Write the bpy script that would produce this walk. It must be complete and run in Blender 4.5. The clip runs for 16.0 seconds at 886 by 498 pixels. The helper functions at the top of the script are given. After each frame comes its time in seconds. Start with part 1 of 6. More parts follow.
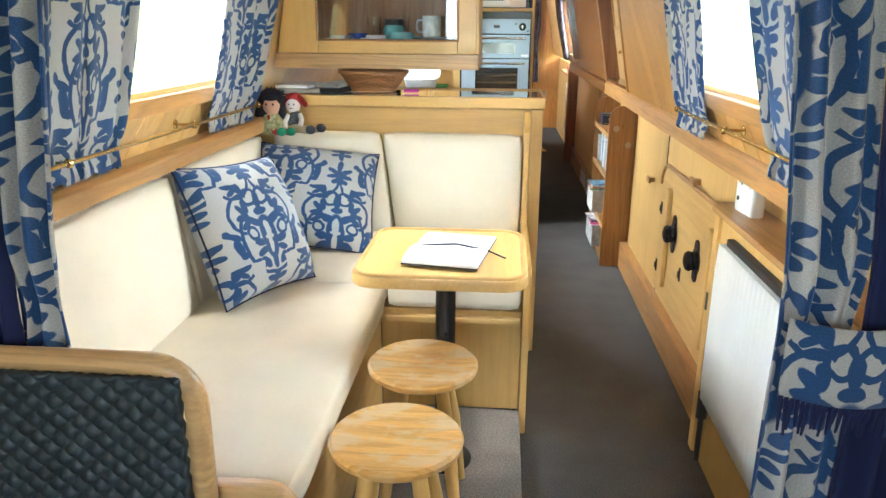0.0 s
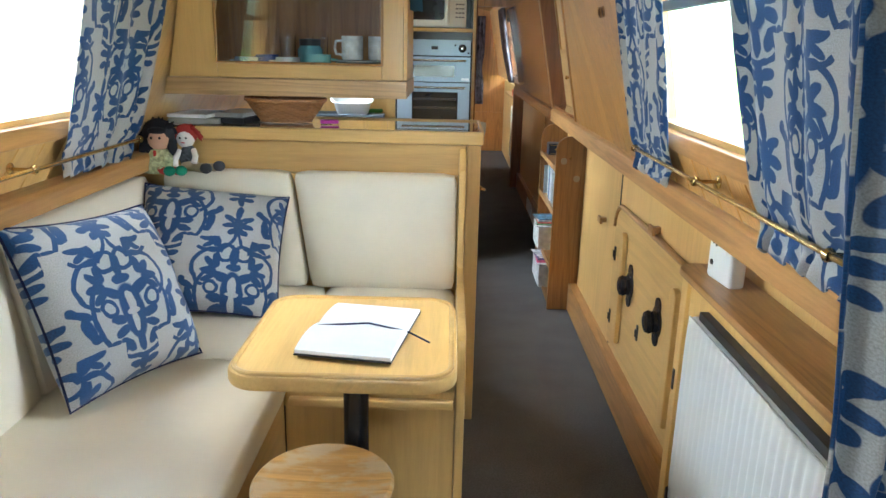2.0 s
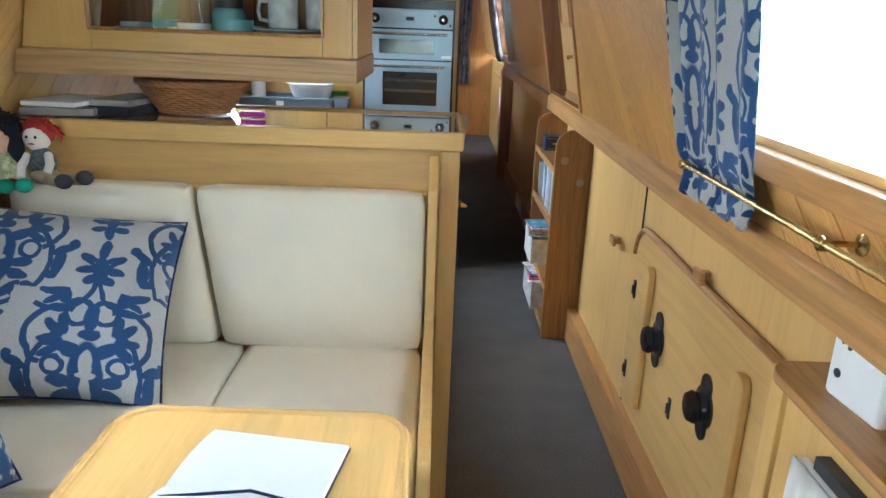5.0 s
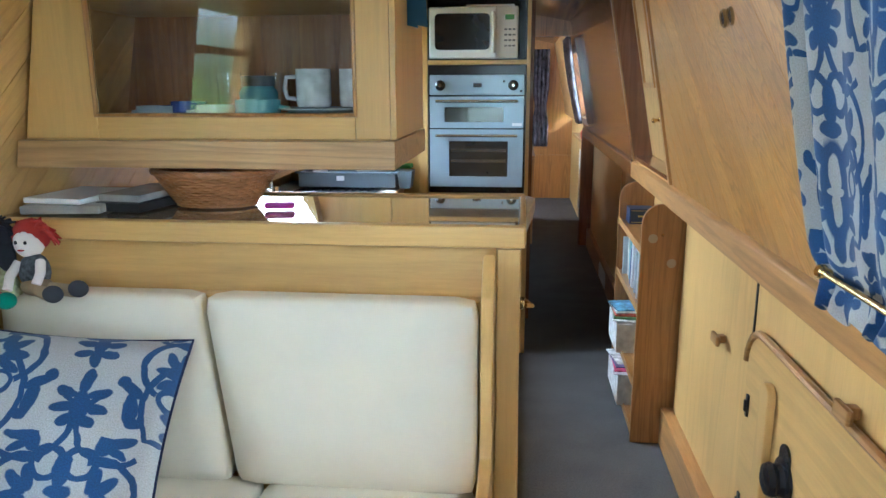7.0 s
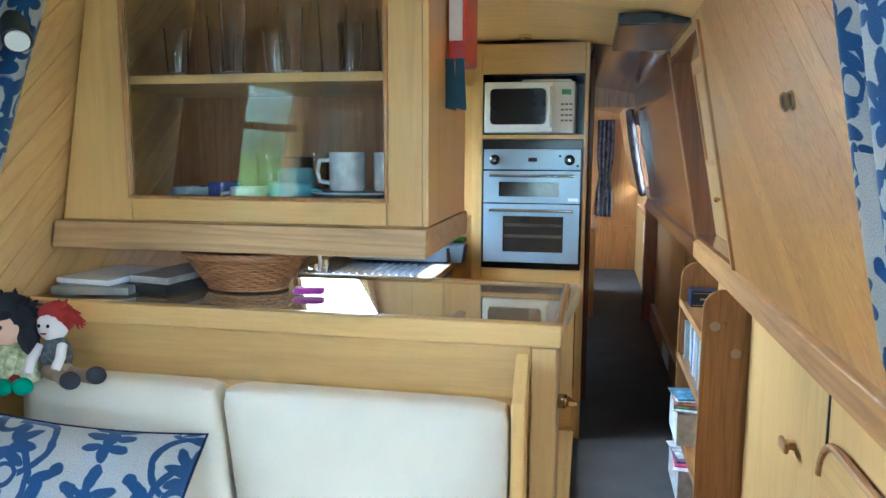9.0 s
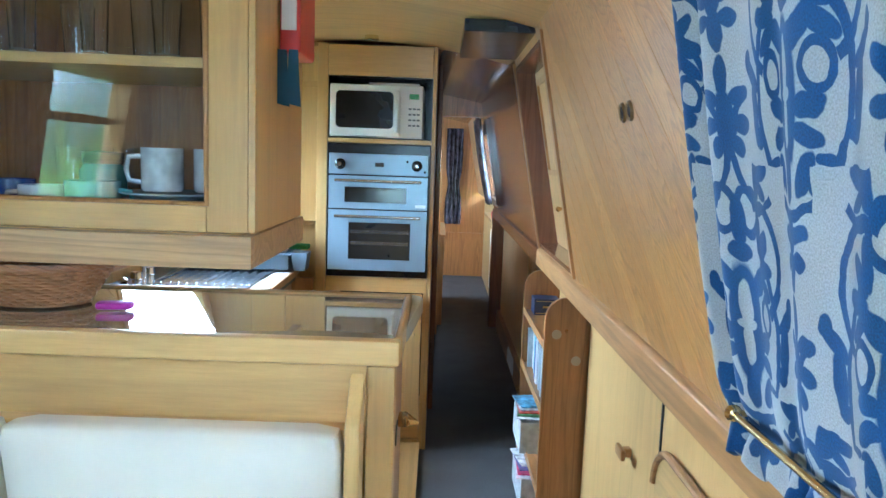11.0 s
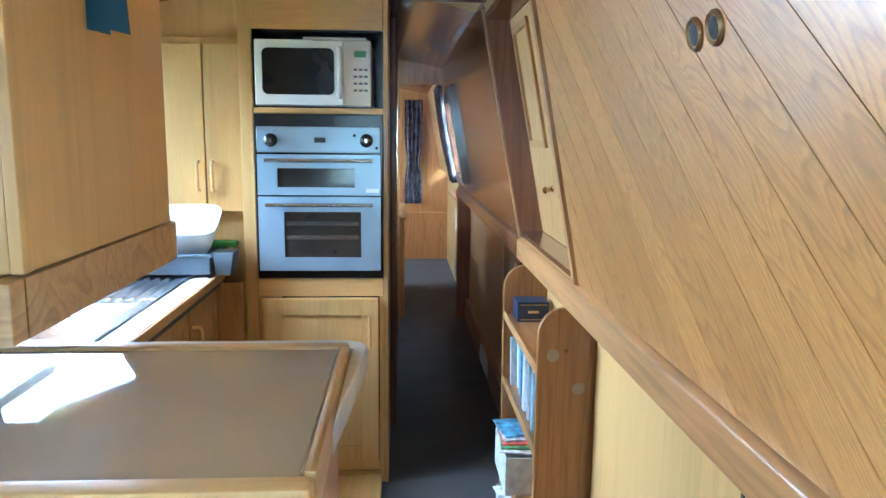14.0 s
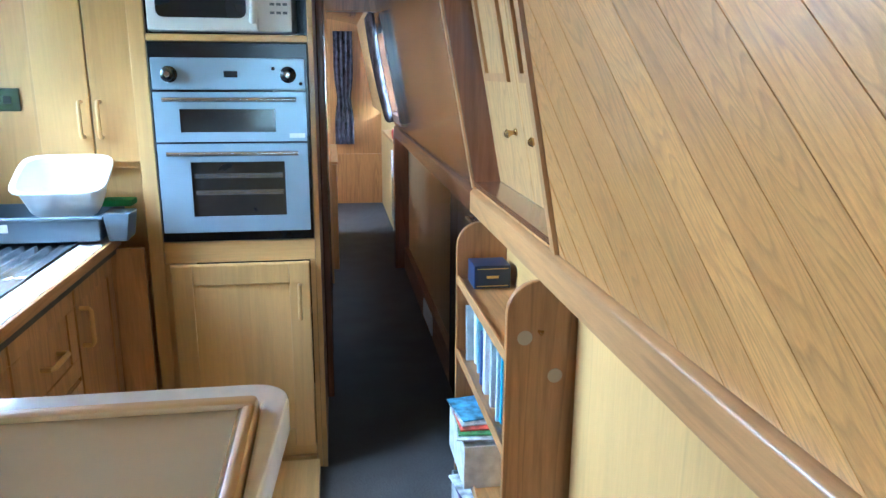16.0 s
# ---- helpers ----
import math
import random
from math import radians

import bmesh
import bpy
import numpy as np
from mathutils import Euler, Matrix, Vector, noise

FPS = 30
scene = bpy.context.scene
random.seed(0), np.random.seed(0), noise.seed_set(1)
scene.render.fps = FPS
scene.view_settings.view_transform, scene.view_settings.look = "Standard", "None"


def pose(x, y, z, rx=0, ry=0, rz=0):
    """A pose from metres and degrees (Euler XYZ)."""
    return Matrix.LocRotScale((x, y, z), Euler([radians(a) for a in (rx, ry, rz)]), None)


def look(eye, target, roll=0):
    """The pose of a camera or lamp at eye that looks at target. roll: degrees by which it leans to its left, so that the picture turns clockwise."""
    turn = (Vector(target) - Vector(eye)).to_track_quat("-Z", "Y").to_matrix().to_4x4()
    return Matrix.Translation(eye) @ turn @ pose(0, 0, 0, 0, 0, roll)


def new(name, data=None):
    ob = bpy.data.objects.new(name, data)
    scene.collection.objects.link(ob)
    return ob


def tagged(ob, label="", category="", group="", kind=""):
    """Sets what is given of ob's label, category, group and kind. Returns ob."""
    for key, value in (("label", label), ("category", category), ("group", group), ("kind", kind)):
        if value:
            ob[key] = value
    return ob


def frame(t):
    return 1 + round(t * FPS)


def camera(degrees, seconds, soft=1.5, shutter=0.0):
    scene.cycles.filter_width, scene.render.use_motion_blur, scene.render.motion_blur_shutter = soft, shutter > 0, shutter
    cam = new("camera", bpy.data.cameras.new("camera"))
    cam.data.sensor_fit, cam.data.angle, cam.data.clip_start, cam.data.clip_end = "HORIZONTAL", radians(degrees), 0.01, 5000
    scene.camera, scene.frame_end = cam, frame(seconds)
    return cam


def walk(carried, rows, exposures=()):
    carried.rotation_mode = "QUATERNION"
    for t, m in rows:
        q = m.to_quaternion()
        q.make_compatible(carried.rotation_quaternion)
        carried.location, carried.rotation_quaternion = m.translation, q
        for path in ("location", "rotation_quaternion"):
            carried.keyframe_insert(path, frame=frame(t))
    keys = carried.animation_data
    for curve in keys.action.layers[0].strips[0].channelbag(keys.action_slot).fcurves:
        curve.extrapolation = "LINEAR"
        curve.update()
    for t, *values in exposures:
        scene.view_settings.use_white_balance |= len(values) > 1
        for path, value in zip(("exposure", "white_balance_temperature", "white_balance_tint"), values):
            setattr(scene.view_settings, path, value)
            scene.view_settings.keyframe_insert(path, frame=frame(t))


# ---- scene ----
cam = camera(63.4, 16.0)
METRES, EYE, TILT, LEAN, TURN = 2.9, 1.403, 0.0, 0.0, 4.6
ROWS = [
    (0.0, 0.0, 0.0, 0.0, 0.12, -17.14, -0.4),
    (0.5, 0.024, 0.0395, 0.0013, -0.34, -16.56, -1.5),
    (1.0, 0.0342, 0.0617, 0.0002, -0.72, -17.57, -1.21),
    (1.5, 0.0361, 0.1016, 0.0001, -2.53, -16.73, -1.79),
    (2.0, 0.0322, 0.1531, 0.0053, -3.86, -15.71, -1.23),
    (2.5, 0.0275, 0.1998, 0.0024, -4.69, -16.48, -1.38),
    (3.0, 0.0256, 0.2334, -0.0032, -3.93, -18.27, -0.89),
    (3.5, 0.0401, 0.2847, -0.0026, -3.13, -18.05, -1.69),
    (4.0, 0.0537, 0.3316, -0.0033, -4.9, -17.73, -2.25),
    (6.5, 0.0894, 0.5017, -0.0036, -3.15, -15.15, -0.17),
    (7.0, 0.0989, 0.5313, 0.0036, 1.51, -12.85, 0.2),
    (7.5, 0.1056, 0.549, 0.0118, 5.63, -10.88, 0.04),
    (8.0, 0.1119, 0.5607, 0.0178, 7.36, -8.32, -0.09),
    (10.5, 0.128, 0.5826, 0.0164, 0.58, -7.41, -0.94),
    (11.0, 0.1303, 0.607, 0.0151, -4.74, -7.06, -2.03),
    (11.5, 0.1275, 0.6536, 0.018, -8.52, -7.65, -2.22),
    (12.0, 0.1247, 0.6949, 0.0164, -10.65, -8.31, -1.81),
    (12.5, 0.1216, 0.7202, 0.0133, -10.74, -9.36, -1.44),
    (13.0, 0.1288, 0.7548, 0.0104, -8.01, -8.46, -1.21),
    (13.5, 0.1438, 0.7939, 0.0121, -8.43, -8.73, -1.24),
    (14.0, 0.1538, 0.8233, 0.0104, -7.93, -8.93, -0.57),
    (14.5, 0.1576, 0.847, 0.0062, -8.73, -12.7, -0.52),
    (15.0, 0.1646, 0.8835, 0.0056, -11.26, -11.74, -0.72),
    (15.5, 0.1645, 0.9252, 0.0071, -12.88, -14.16, -0.86),
    (16.0, 0.1643, 0.9594, 0.0068, -13.36, -13.81, -0.34),
]
walk(cam, [(t, pose(0, 0, EYE, TILT, LEAN, TURN) @ pose(METRES * x, METRES * y, METRES * z, 90 + pitch, roll, yaw)) for t, x, y, z, yaw, pitch, roll in ROWS],
     exposures=[(0.0, 0.75, 6150, 10), (0.5, 0.35, 6150, 10), (2.0, 0.15, 5800, 9), (4.0, 0.0, 5700, 9), (6.5, 0.1, 5300, 8), (7.5, 0.35, 5150, 7), (11.0, 0.5, 4600, 4), (12.5, 0.4, 5000, 6), (13.5, 0.5, 4800, 6), (14.5, 0.7, 4450, 5), (16.0, 0.65, 4400, 5)])

# ---- world and light ----
world = bpy.data.worlds.new("sky_world")
scene.world = world
world.use_nodes = True
wn = world.node_tree.nodes
sky = wn.new("ShaderNodeTexSky")
sky.sky_type = 'NISHITA'
sky.sun_disc = False
sky.sun_elevation = math.radians(48)
sky.sun_rotation = math.radians(250)
wn["Background"].inputs[1].default_value = 0.12
world.node_tree.links.new(sky.outputs[0], wn["Background"].inputs[0])


def lamp(name, kind, m, energy, color, size=None, angle=None, spread=None):
    d = bpy.data.lights.new(name, kind)
    d.energy, d.color = energy, color
    if size:
        d.shape, d.size, d.size_y = 'RECTANGLE', size[0], size[1]
    if spread:
        d.spread = math.radians(spread)
    if angle:
        d.angle = math.radians(angle)
    ob = new(name, d)
    ob.matrix_world = m
    return ob


lamp("sun", 'SUN', look((-6, 2, 8), (0, 2.6, 0)), 1.2, (1.0, 0.95, 0.88), angle=12)
SKYCOL = (0.84, 0.94, 1.0)
# area lamps for daylight in the openings; the last two are at unseen ones
lamp("added_daylight", 'AREA', look((-1.10, 2.17, 1.46), (0.4, 2.17, 0.65)), 22, SKYCOL, (0.85, 0.48), spread=130)
lamp("added_daylight", 'AREA', look((0.80, 2.22, 1.46), (-0.4, 2.22, 0.45)), 17, SKYCOL, (0.85, 0.48), spread=130)
lamp("added_daylight", 'AREA', look((-1.08, 4.84, 1.52), (0.3, 4.10, 0.20)), 30, SKYCOL, (0.74, 0.55), spread=120)
lamp("added_daylight", 'AREA', look((0.80, 7.55, 1.42), (-0.7, 7.55, 0.75)), 16, SKYCOL, (0.7, 0.45))
# added to brighten the far cabin from an unseen left window
lamp("added_daylight", 'AREA', look((-1.10, 9.4, 1.42), (0.5, 9.4, 0.6)), 36, SKYCOL, (0.9, 0.48))
# frontal fill added at the unseen bow doors
lamp("added_daylight", 'AREA', look((-0.16, -0.93, 1.32), (-0.1, 2.4, 0.4)), 8, SKYCOL, (0.8, 0.75), spread=120)

# ---- materials ----


def nodes(name, rough=0.5, metal=0.0, coat=0.0):
    m = bpy.data.materials.new(name)
    m.use_nodes = True
    b = m.node_tree.nodes["Principled BSDF"]
    b.inputs["Roughness"].default_value = rough
    b.inputs["Metallic"].default_value = metal
    b.inputs["Coat Weight"].default_value = coat
    b.inputs["Coat Roughness"].default_value = 0.12
    return m, m.node_tree, b


def nd(tree, kind, **inputs):
    n = tree.nodes.new(kind)
    for k, v in inputs.items():
        n.inputs[k].default_value = v
    return n


def ramp(tree, src, stops):
    r = tree.nodes.new("ShaderNodeValToRGB")
    e = r.color_ramp.elements
    while len(e) < len(stops):
        e.new(0.5)
    for i, (p, c) in enumerate(stops):
        e[i].position = p
        e[i].color = (*c, 1)
    tree.links.new(src, r.inputs[0])
    return r.outputs[0]


def shade(c, k):
    return tuple(min(1, v * k) for v in c)


def wood(name, col, axis='z', rot=0.0, rough=0.40, coat=0.22, figure=1.0, size=1.0, bold=1.0, relief=0.12, pores=14.0):
    """Wood with its grain along an axis; rot turns the grain about x."""
    m, t, b = nodes(name, rough, 0, coat)
    tc = t.nodes.new("ShaderNodeTexCoord")
    info = t.nodes.new("ShaderNodeObjectInfo")
    off = nd(t, "ShaderNodeVectorMath")
    off.operation = 'SCALE'
    off.inputs[0].default_value = (1.7, 2.3, 3.1)
    t.links.new(info.outputs["Random"], off.inputs["Scale"])
    mp = t.nodes.new("ShaderNodeMapping")
    spin = t.nodes.new("ShaderNodeMapping")
    spin.inputs["Rotation"].default_value = (math.radians(rot), 0, 0)
    s = [9.0, 9.0, 9.0]
    s["xyz".index(axis)] = 0.55
    mp.inputs["Scale"].default_value = [v / size for v in s]
    add = nd(t, "ShaderNodeVectorMath")
    t.links.new(tc.outputs["Object"], spin.inputs[0])
    t.links.new(spin.outputs[0], mp.inputs[0])
    t.links.new(mp.outputs[0], add.inputs[0])
    t.links.new(off.outputs[0], add.inputs[1])
    rings = nd(t, "ShaderNodeTexNoise", Scale=0.9, Detail=2.0, Distortion=0.4)
    t.links.new(add.outputs[0], rings.inputs[0])
    mul = nd(t, "ShaderNodeMath")
    mul.operation = 'MULTIPLY'
    mul.inputs[1].default_value = 9.0 * figure
    t.links.new(rings.outputs[0], mul.inputs[0])
    saw = t.nodes.new("ShaderNodeMath")
    saw.operation = 'FRACT'
    t.links.new(mul.outputs[0], saw.inputs[0])
    g1 = ramp(t, saw.outputs[0], [(0.0, shade(col, 1 + 0.08 * bold)), (0.55, col), (0.86, shade(col, 1 - 0.20 * bold)), (1.0, shade(col, 1 + 0.02 * bold))])
    fine = nd(t, "ShaderNodeTexNoise", Scale=pores, Detail=5.0, Roughness=0.7)
    t.links.new(add.outputs[0], fine.inputs[0])
    g2 = ramp(t, fine.outputs[0], [(0.35, (0.78, 0.74, 0.68)), (0.62, (1.06, 1.05, 1.04))])
    mx = t.nodes.new("ShaderNodeMixRGB")
    mx.blend_type = 'MULTIPLY'
    mx.inputs[0].default_value = 0.75 * bold
    t.links.new(g1, mx.inputs[1])
    t.links.new(g2, mx.inputs[2])
    big = nd(t, "ShaderNodeTexNoise", Scale=1.3, Detail=2.0)
    t.links.new(tc.outputs["Object"], big.inputs[0])
    g3 = ramp(t, big.outputs[0], [(0.3, (0.86, 0.84, 0.80)), (0.7, (1.05, 1.04, 1.02))])
    mx2 = t.nodes.new("ShaderNodeMixRGB")
    mx2.blend_type = 'MULTIPLY'
    mx2.inputs[0].default_value = 1.0
    t.links.new(mx.outputs[0], mx2.inputs[1])
    t.links.new(g3, mx2.inputs[2])
    tone = ramp(t, info.outputs["Random"], [(0.0, (0.86, 0.84, 0.82)), (1.0, (1.06, 1.06, 1.06))])
    mx3 = t.nodes.new("ShaderNodeMixRGB")
    mx3.blend_type = 'MULTIPLY'
    mx3.inputs[0].default_value = 1.0
    t.links.new(mx2.outputs[0], mx3.inputs[1])
    t.links.new(tone, mx3.inputs[2])
    t.links.new(mx3.outputs[0], b.inputs["Base Color"])
    bp = nd(t, "ShaderNodeBump", Strength=relief, Distance=0.002)
    t.links.new(fine.outputs[0], bp.inputs["Height"])
    t.links.new(bp.outputs[0], b.inputs["Normal"])
    return m


def plain(name, col, rough=0.5, metal=0.0, var=0.08, scale=8.0, bump=0.0, coat=0.0, bscale=120.0):
    """A surface with soft colour variation and fine relief."""
    m, t, b = nodes(name, rough, metal, coat)
    tc = t.nodes.new("ShaderNodeTexCoord")
    n = nd(t, "ShaderNodeTexNoise", Scale=scale, Detail=4.0)
    t.links.new(tc.outputs["Object"], n.inputs[0])
    c = ramp(t, n.outputs[0], [(0.3, shade(col, 1 - var)), (0.7, shade(col, 1 + var))])
    t.links.new(c, b.inputs["Base Color"])
    if bump:
        f = nd(t, "ShaderNodeTexNoise", Scale=bscale, Detail=3.0)
        t.links.new(tc.outputs["Object"], f.inputs[0])
        bp = nd(t, "ShaderNodeBump", Strength=bump, Distance=0.003)
        t.links.new(f.outputs[0], bp.inputs["Height"])
        t.links.new(bp.outputs[0], b.inputs["Normal"])
    return m


def carpet_mat(name, col):
    m, t, b = nodes(name, 0.95)
    tc = t.nodes.new("ShaderNodeTexCoord")
    n = nd(t, "ShaderNodeTexNoise", Scale=170.0, Detail=4.0, Roughness=0.8)
    w = nd(t, "ShaderNodeTexNoise", Scale=5.0, Detail=4.0)
    for q in (n, w):
        t.links.new(tc.outputs["Object"], q.inputs[0])
    c1 = ramp(t, n.outputs[0], [(0.30, shade(col, 0.45)), (0.5, col), (0.72, shade(col, 1.75))])
    c2 = ramp(t, w.outputs[0], [(0.3, (0.82, 0.82, 0.82)), (0.7, (1.1, 1.1, 1.1))])
    mx = t.nodes.new("ShaderNodeMixRGB")
    mx.blend_type = 'MULTIPLY'
    mx.inputs[0].default_value = 1
    t.links.new(c1, mx.inputs[1])
    t.links.new(c2, mx.inputs[2])
    t.links.new(mx.outputs[0], b.inputs["Base Color"])
    bp = nd(t, "ShaderNodeBump", Strength=0.6, Distance=0.004)
    t.links.new(n.outputs[0], bp.inputs["Height"])
    t.links.new(bp.outputs[0], b.inputs["Normal"])
    return m


def damask(name, size=1.0):
    """Beige linen printed with blue mirrored scrolls and leaves, laid out in the cloth's own metres."""
    m, t, b = nodes(name, 0.9)

    def ma(op, a, c=None, d=None):
        n = t.nodes.new("ShaderNodeMath")
        n.operation = op
        for i, v in enumerate((a, c, d)):
            if v is None:
                continue
            if hasattr(v, "is_linked"):
                t.links.new(v, n.inputs[i])
            else:
                n.inputs[i].default_value = v
        return n.outputs[0]
    uv = t.nodes.new("ShaderNodeUVMap")
    warp = nd(t, "ShaderNodeTexNoise", Scale=26.0, Detail=2.0)
    t.links.new(uv.outputs[0], warp.inputs[0])
    sep = t.nodes.new("ShaderNodeSeparateXYZ")
    t.links.new(uv.outputs[0], sep.inputs[0])
    wob = ma('MULTIPLY', ma('SUBTRACT', warp.outputs[0], 0.5), 0.012)
    U = ma('ADD', ma('DIVIDE', sep.outputs[0], size), wob)
    V = ma('ADD', ma('DIVIDE', sep.outputs[1], size), wob)
    # medallions in columns; every second column drops by half a repeat, wide parts lying between narrow ones
    P, H = 0.178, 0.42
    u = ma('PINGPONG', U, P)
    v = ma('SUBTRACT', V, ma('MULTIPLY', ma('FLOOR', ma('DIVIDE', V, H)), H))
    wide = ma('LESS_THAN', ma('ABSOLUTE', ma('SUBTRACT', v, 0.21)), H / 4)
    bound = ma('MULTIPLY_ADD', wide, P - 0.084, 0.042)
    swap = ma('GREATER_THAN', u, bound)
    u = ma('ABSOLUTE', ma('SUBTRACT', u, ma('MULTIPLY', swap, P)))
    v = ma('MODULO', ma('ADD', v, ma('MULTIPLY', swap, H / 2)), H)

    def ellipse(cx, cy, rx, ry, turn=0.0):
        c, s = math.cos(math.radians(turn)), math.sin(math.radians(turn))
        du, dv = ma('SUBTRACT', u, cx), ma('SUBTRACT', v, cy)
        a = ma('ADD', ma('MULTIPLY', du, c / rx), ma('MULTIPLY', dv, s / rx))
        e = ma('ADD', ma('MULTIPLY', du, -s / ry), ma('MULTIPLY', dv, c / ry))
        return ma('SUBTRACT', ma('SQRT', ma('ADD', ma('MULTIPLY', a, a), ma('MULTIPLY', e, e))), 1.0)

    def arc(cx, cy, r, w, cut=None):
        du, dv = ma('SUBTRACT', u, cx), ma('SUBTRACT', v, cy)
        d = ma('SQRT', ma('ADD', ma('MULTIPLY', du, du), ma('MULTIPLY', dv, dv)))
        ring = ma('DIVIDE', ma('SUBTRACT', ma('ABSOLUTE', ma('SUBTRACT', d, r)), w), w)
        if cut:
            side = ma('ADD', ma('MULTIPLY', du, -cut[0] / w), ma('MULTIPLY', dv, -cut[1] / w))
            ring = ma('MAXIMUM', ring, side)
        return ring
    # foot fleur, stem leaves, vase with side lobes, palmette in the scroll, outer leaf, crown fleur
    solid = [ellipse(0, 0.020, 0.010, 0.021), ellipse(0, 0.050, 0.012, 0.020), ellipse(0.021, 0.050, 0.017, 0.0085, 12), ellipse(0.019, 0.027, 0.014, 0.008, -12),
             ellipse(0.034, 0.098, 0.022, 0.010, 48), ellipse(0.050, 0.086, 0.013, 0.006, -20), ellipse(0.062, 0.108, 0.013, 0.006, -10),
             ellipse(0, 0.160, 0.031, 0.062), ellipse(0, 0.098, 0.012, 0.026), ellipse(0.042, 0.150, 0.021, 0.0105, 8), ellipse(0.040, 0.127, 0.020, 0.0095, -14),
             ellipse(0.030, 0.205, 0.030, 0.012, 25), ellipse(0.064, 0.222, 0.022, 0.0095, 0), ellipse(0.060, 0.242, 0.022, 0.0095, 40), ellipse(0.045, 0.250, 0.010, 0.020, -12),
             ellipse(0.060, 0.204, 0.022, 0.0085, -32), ellipse(0, 0.262, 0.012, 0.026), ellipse(0, 0.232, 0.020, 0.011),
             ellipse(0.106, 0.150, 0.011, 0.028, -8), ellipse(0.112, 0.180, 0.022, 0.009, 28), ellipse(0.126, 0.192, 0.009, 0.011), ellipse(0.097, 0.128, 0.013, 0.009),
             ellipse(0.052, 0.306, 0.014, 0.024, -28), ellipse(0.074, 0.308, 0.019, 0.008, 15), ellipse(0.068, 0.292, 0.017, 0.007, -25),
             ellipse(0, 0.352, 0.014, 0.034), ellipse(0, 0.398, 0.0095, 0.021), ellipse(0.023, 0.378, 0.017, 0.009, 14), ellipse(0.024, 0.352, 0.017, 0.009, -8), ellipse(0.015, 0.332, 0.012, 0.009, -40)]
    lines = [arc(0.052, 0.228, 0.052, 0.0052, (0.75, 0.35)), arc(0.022, 0.272, 0.021, 0.0050), arc(0.054, 0.177, 0.016, 0.0042), arc(-0.005, 0.160, 0.096, 0.0052, (0.80, -0.60)),
             arc(0.060, 0.330, 0.056, 0.0045, (-0.75, -0.62))]
    shape = solid[0]
    for s in solid[1:]:
        shape = ma('MINIMUM', shape, s)
    hole = ma('MULTIPLY', ma('MINIMUM', ellipse(0, 0.178, 0.0105, 0.026), ma('MINIMUM', ellipse(0, 0.140, 0.0085, 0.022), ellipse(0, 0.160, 0.017, 0.006))), -1.0)
    shape = ma('MAXIMUM', shape, hole)
    for s in lines:
        shape = ma('MINIMUM', shape, s)
    mask = ma('SUBTRACT', 1.0, ma('MINIMUM', 1.0, ma('MAXIMUM', 0.0, ma('MULTIPLY_ADD', shape, 9.0, 0.7))))
    weave = nd(t, "ShaderNodeTexNoise", Scale=420.0, Detail=2.0)
    t.links.new(uv.outputs[0], weave.inputs[0])
    base = ramp(t, weave.outputs[0], [(0.3, (0.29, 0.28, 0.265)), (0.7, (0.44, 0.425, 0.40))])
    blue = ramp(t, weave.outputs[0], [(0.3, (0.004, 0.030, 0.100)), (0.7, (0.010, 0.064, 0.180))])
    mx = t.nodes.new("ShaderNodeMixRGB")
    t.links.new(mask, mx.inputs[0])
    t.links.new(base, mx.inputs[1])
    t.links.new(blue, mx.inputs[2])
    t.links.new(mx.outputs[0], b.inputs["Base Color"])
    b.inputs["Sheen Weight"].default_value = 0.15
    bp = nd(t, "ShaderNodeBump", Strength=0.2, Distance=0.002)
    t.links.new(weave.outputs[0], bp.inputs["Height"])
    t.links.new(bp.outputs[0], b.inputs["Normal"])
    return m


def glass_mat(name, tint=(1, 1, 1), rough=0.0):
    m, t, b = nodes(name, rough)
    b.inputs["Base Color"].default_value = (*tint, 1)
    b.inputs["Transmission Weight"].default_value = 1.0
    b.inputs["IOR"].default_value = 1.45
    return m


PALE = (0.69, 0.44, 0.152)
OAK = (0.45, 0.235, 0.076)
ash_z = wood("pale_ash_upright", PALE, 'z', figure=0.5, bold=0.38)
ash_x = wood("pale_ash_across", PALE, 'x', figure=0.5, bold=0.5)
ash_y = wood("pale_ash_lengthwise", PALE, 'y', figure=0.5, bold=0.45)
oak_x = wood("oak_across", (0.52, 0.33, 0.15), 'x', figure=1.2)
oak_y = wood("oak_lengthwise", OAK, 'y', figure=1.1)
oak_z = wood("oak_upright", OAK, 'z', figure=1.0)
board = wood("oak_board_slanting", (0.62, 0.325, 0.092), 'y', rot=-45, rough=0.30, coat=0.6, figure=4.2, bold=1.05, size=1.1, pores=30.0)
board_pale = wood("honey_board_slanting", (0.60, 0.36, 0.125), 'y', rot=-45, rough=0.32, coat=0.5, figure=1.2, bold=0.55, size=1.5, pores=30.0)
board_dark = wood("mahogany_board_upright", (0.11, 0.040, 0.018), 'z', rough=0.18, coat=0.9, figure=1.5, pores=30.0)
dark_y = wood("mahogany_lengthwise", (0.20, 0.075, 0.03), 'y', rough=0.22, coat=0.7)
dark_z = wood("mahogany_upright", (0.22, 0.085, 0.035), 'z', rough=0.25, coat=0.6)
pine_z = wood("orange_brown_pine", (0.42, 0.20, 0.06), 'z', rough=0.35, coat=0.3)
orange_z = wood("orange_pine", (0.55, 0.25, 0.07), 'z', rough=0.3, coat=0.4)
cream = plain("cream_vinyl", (0.76, 0.68, 0.53), 0.42, var=0.05, scale=5, bump=0.12, bscale=60)
carpet = carpet_mat("grey_brown_carpet", (0.105, 0.098, 0.092))
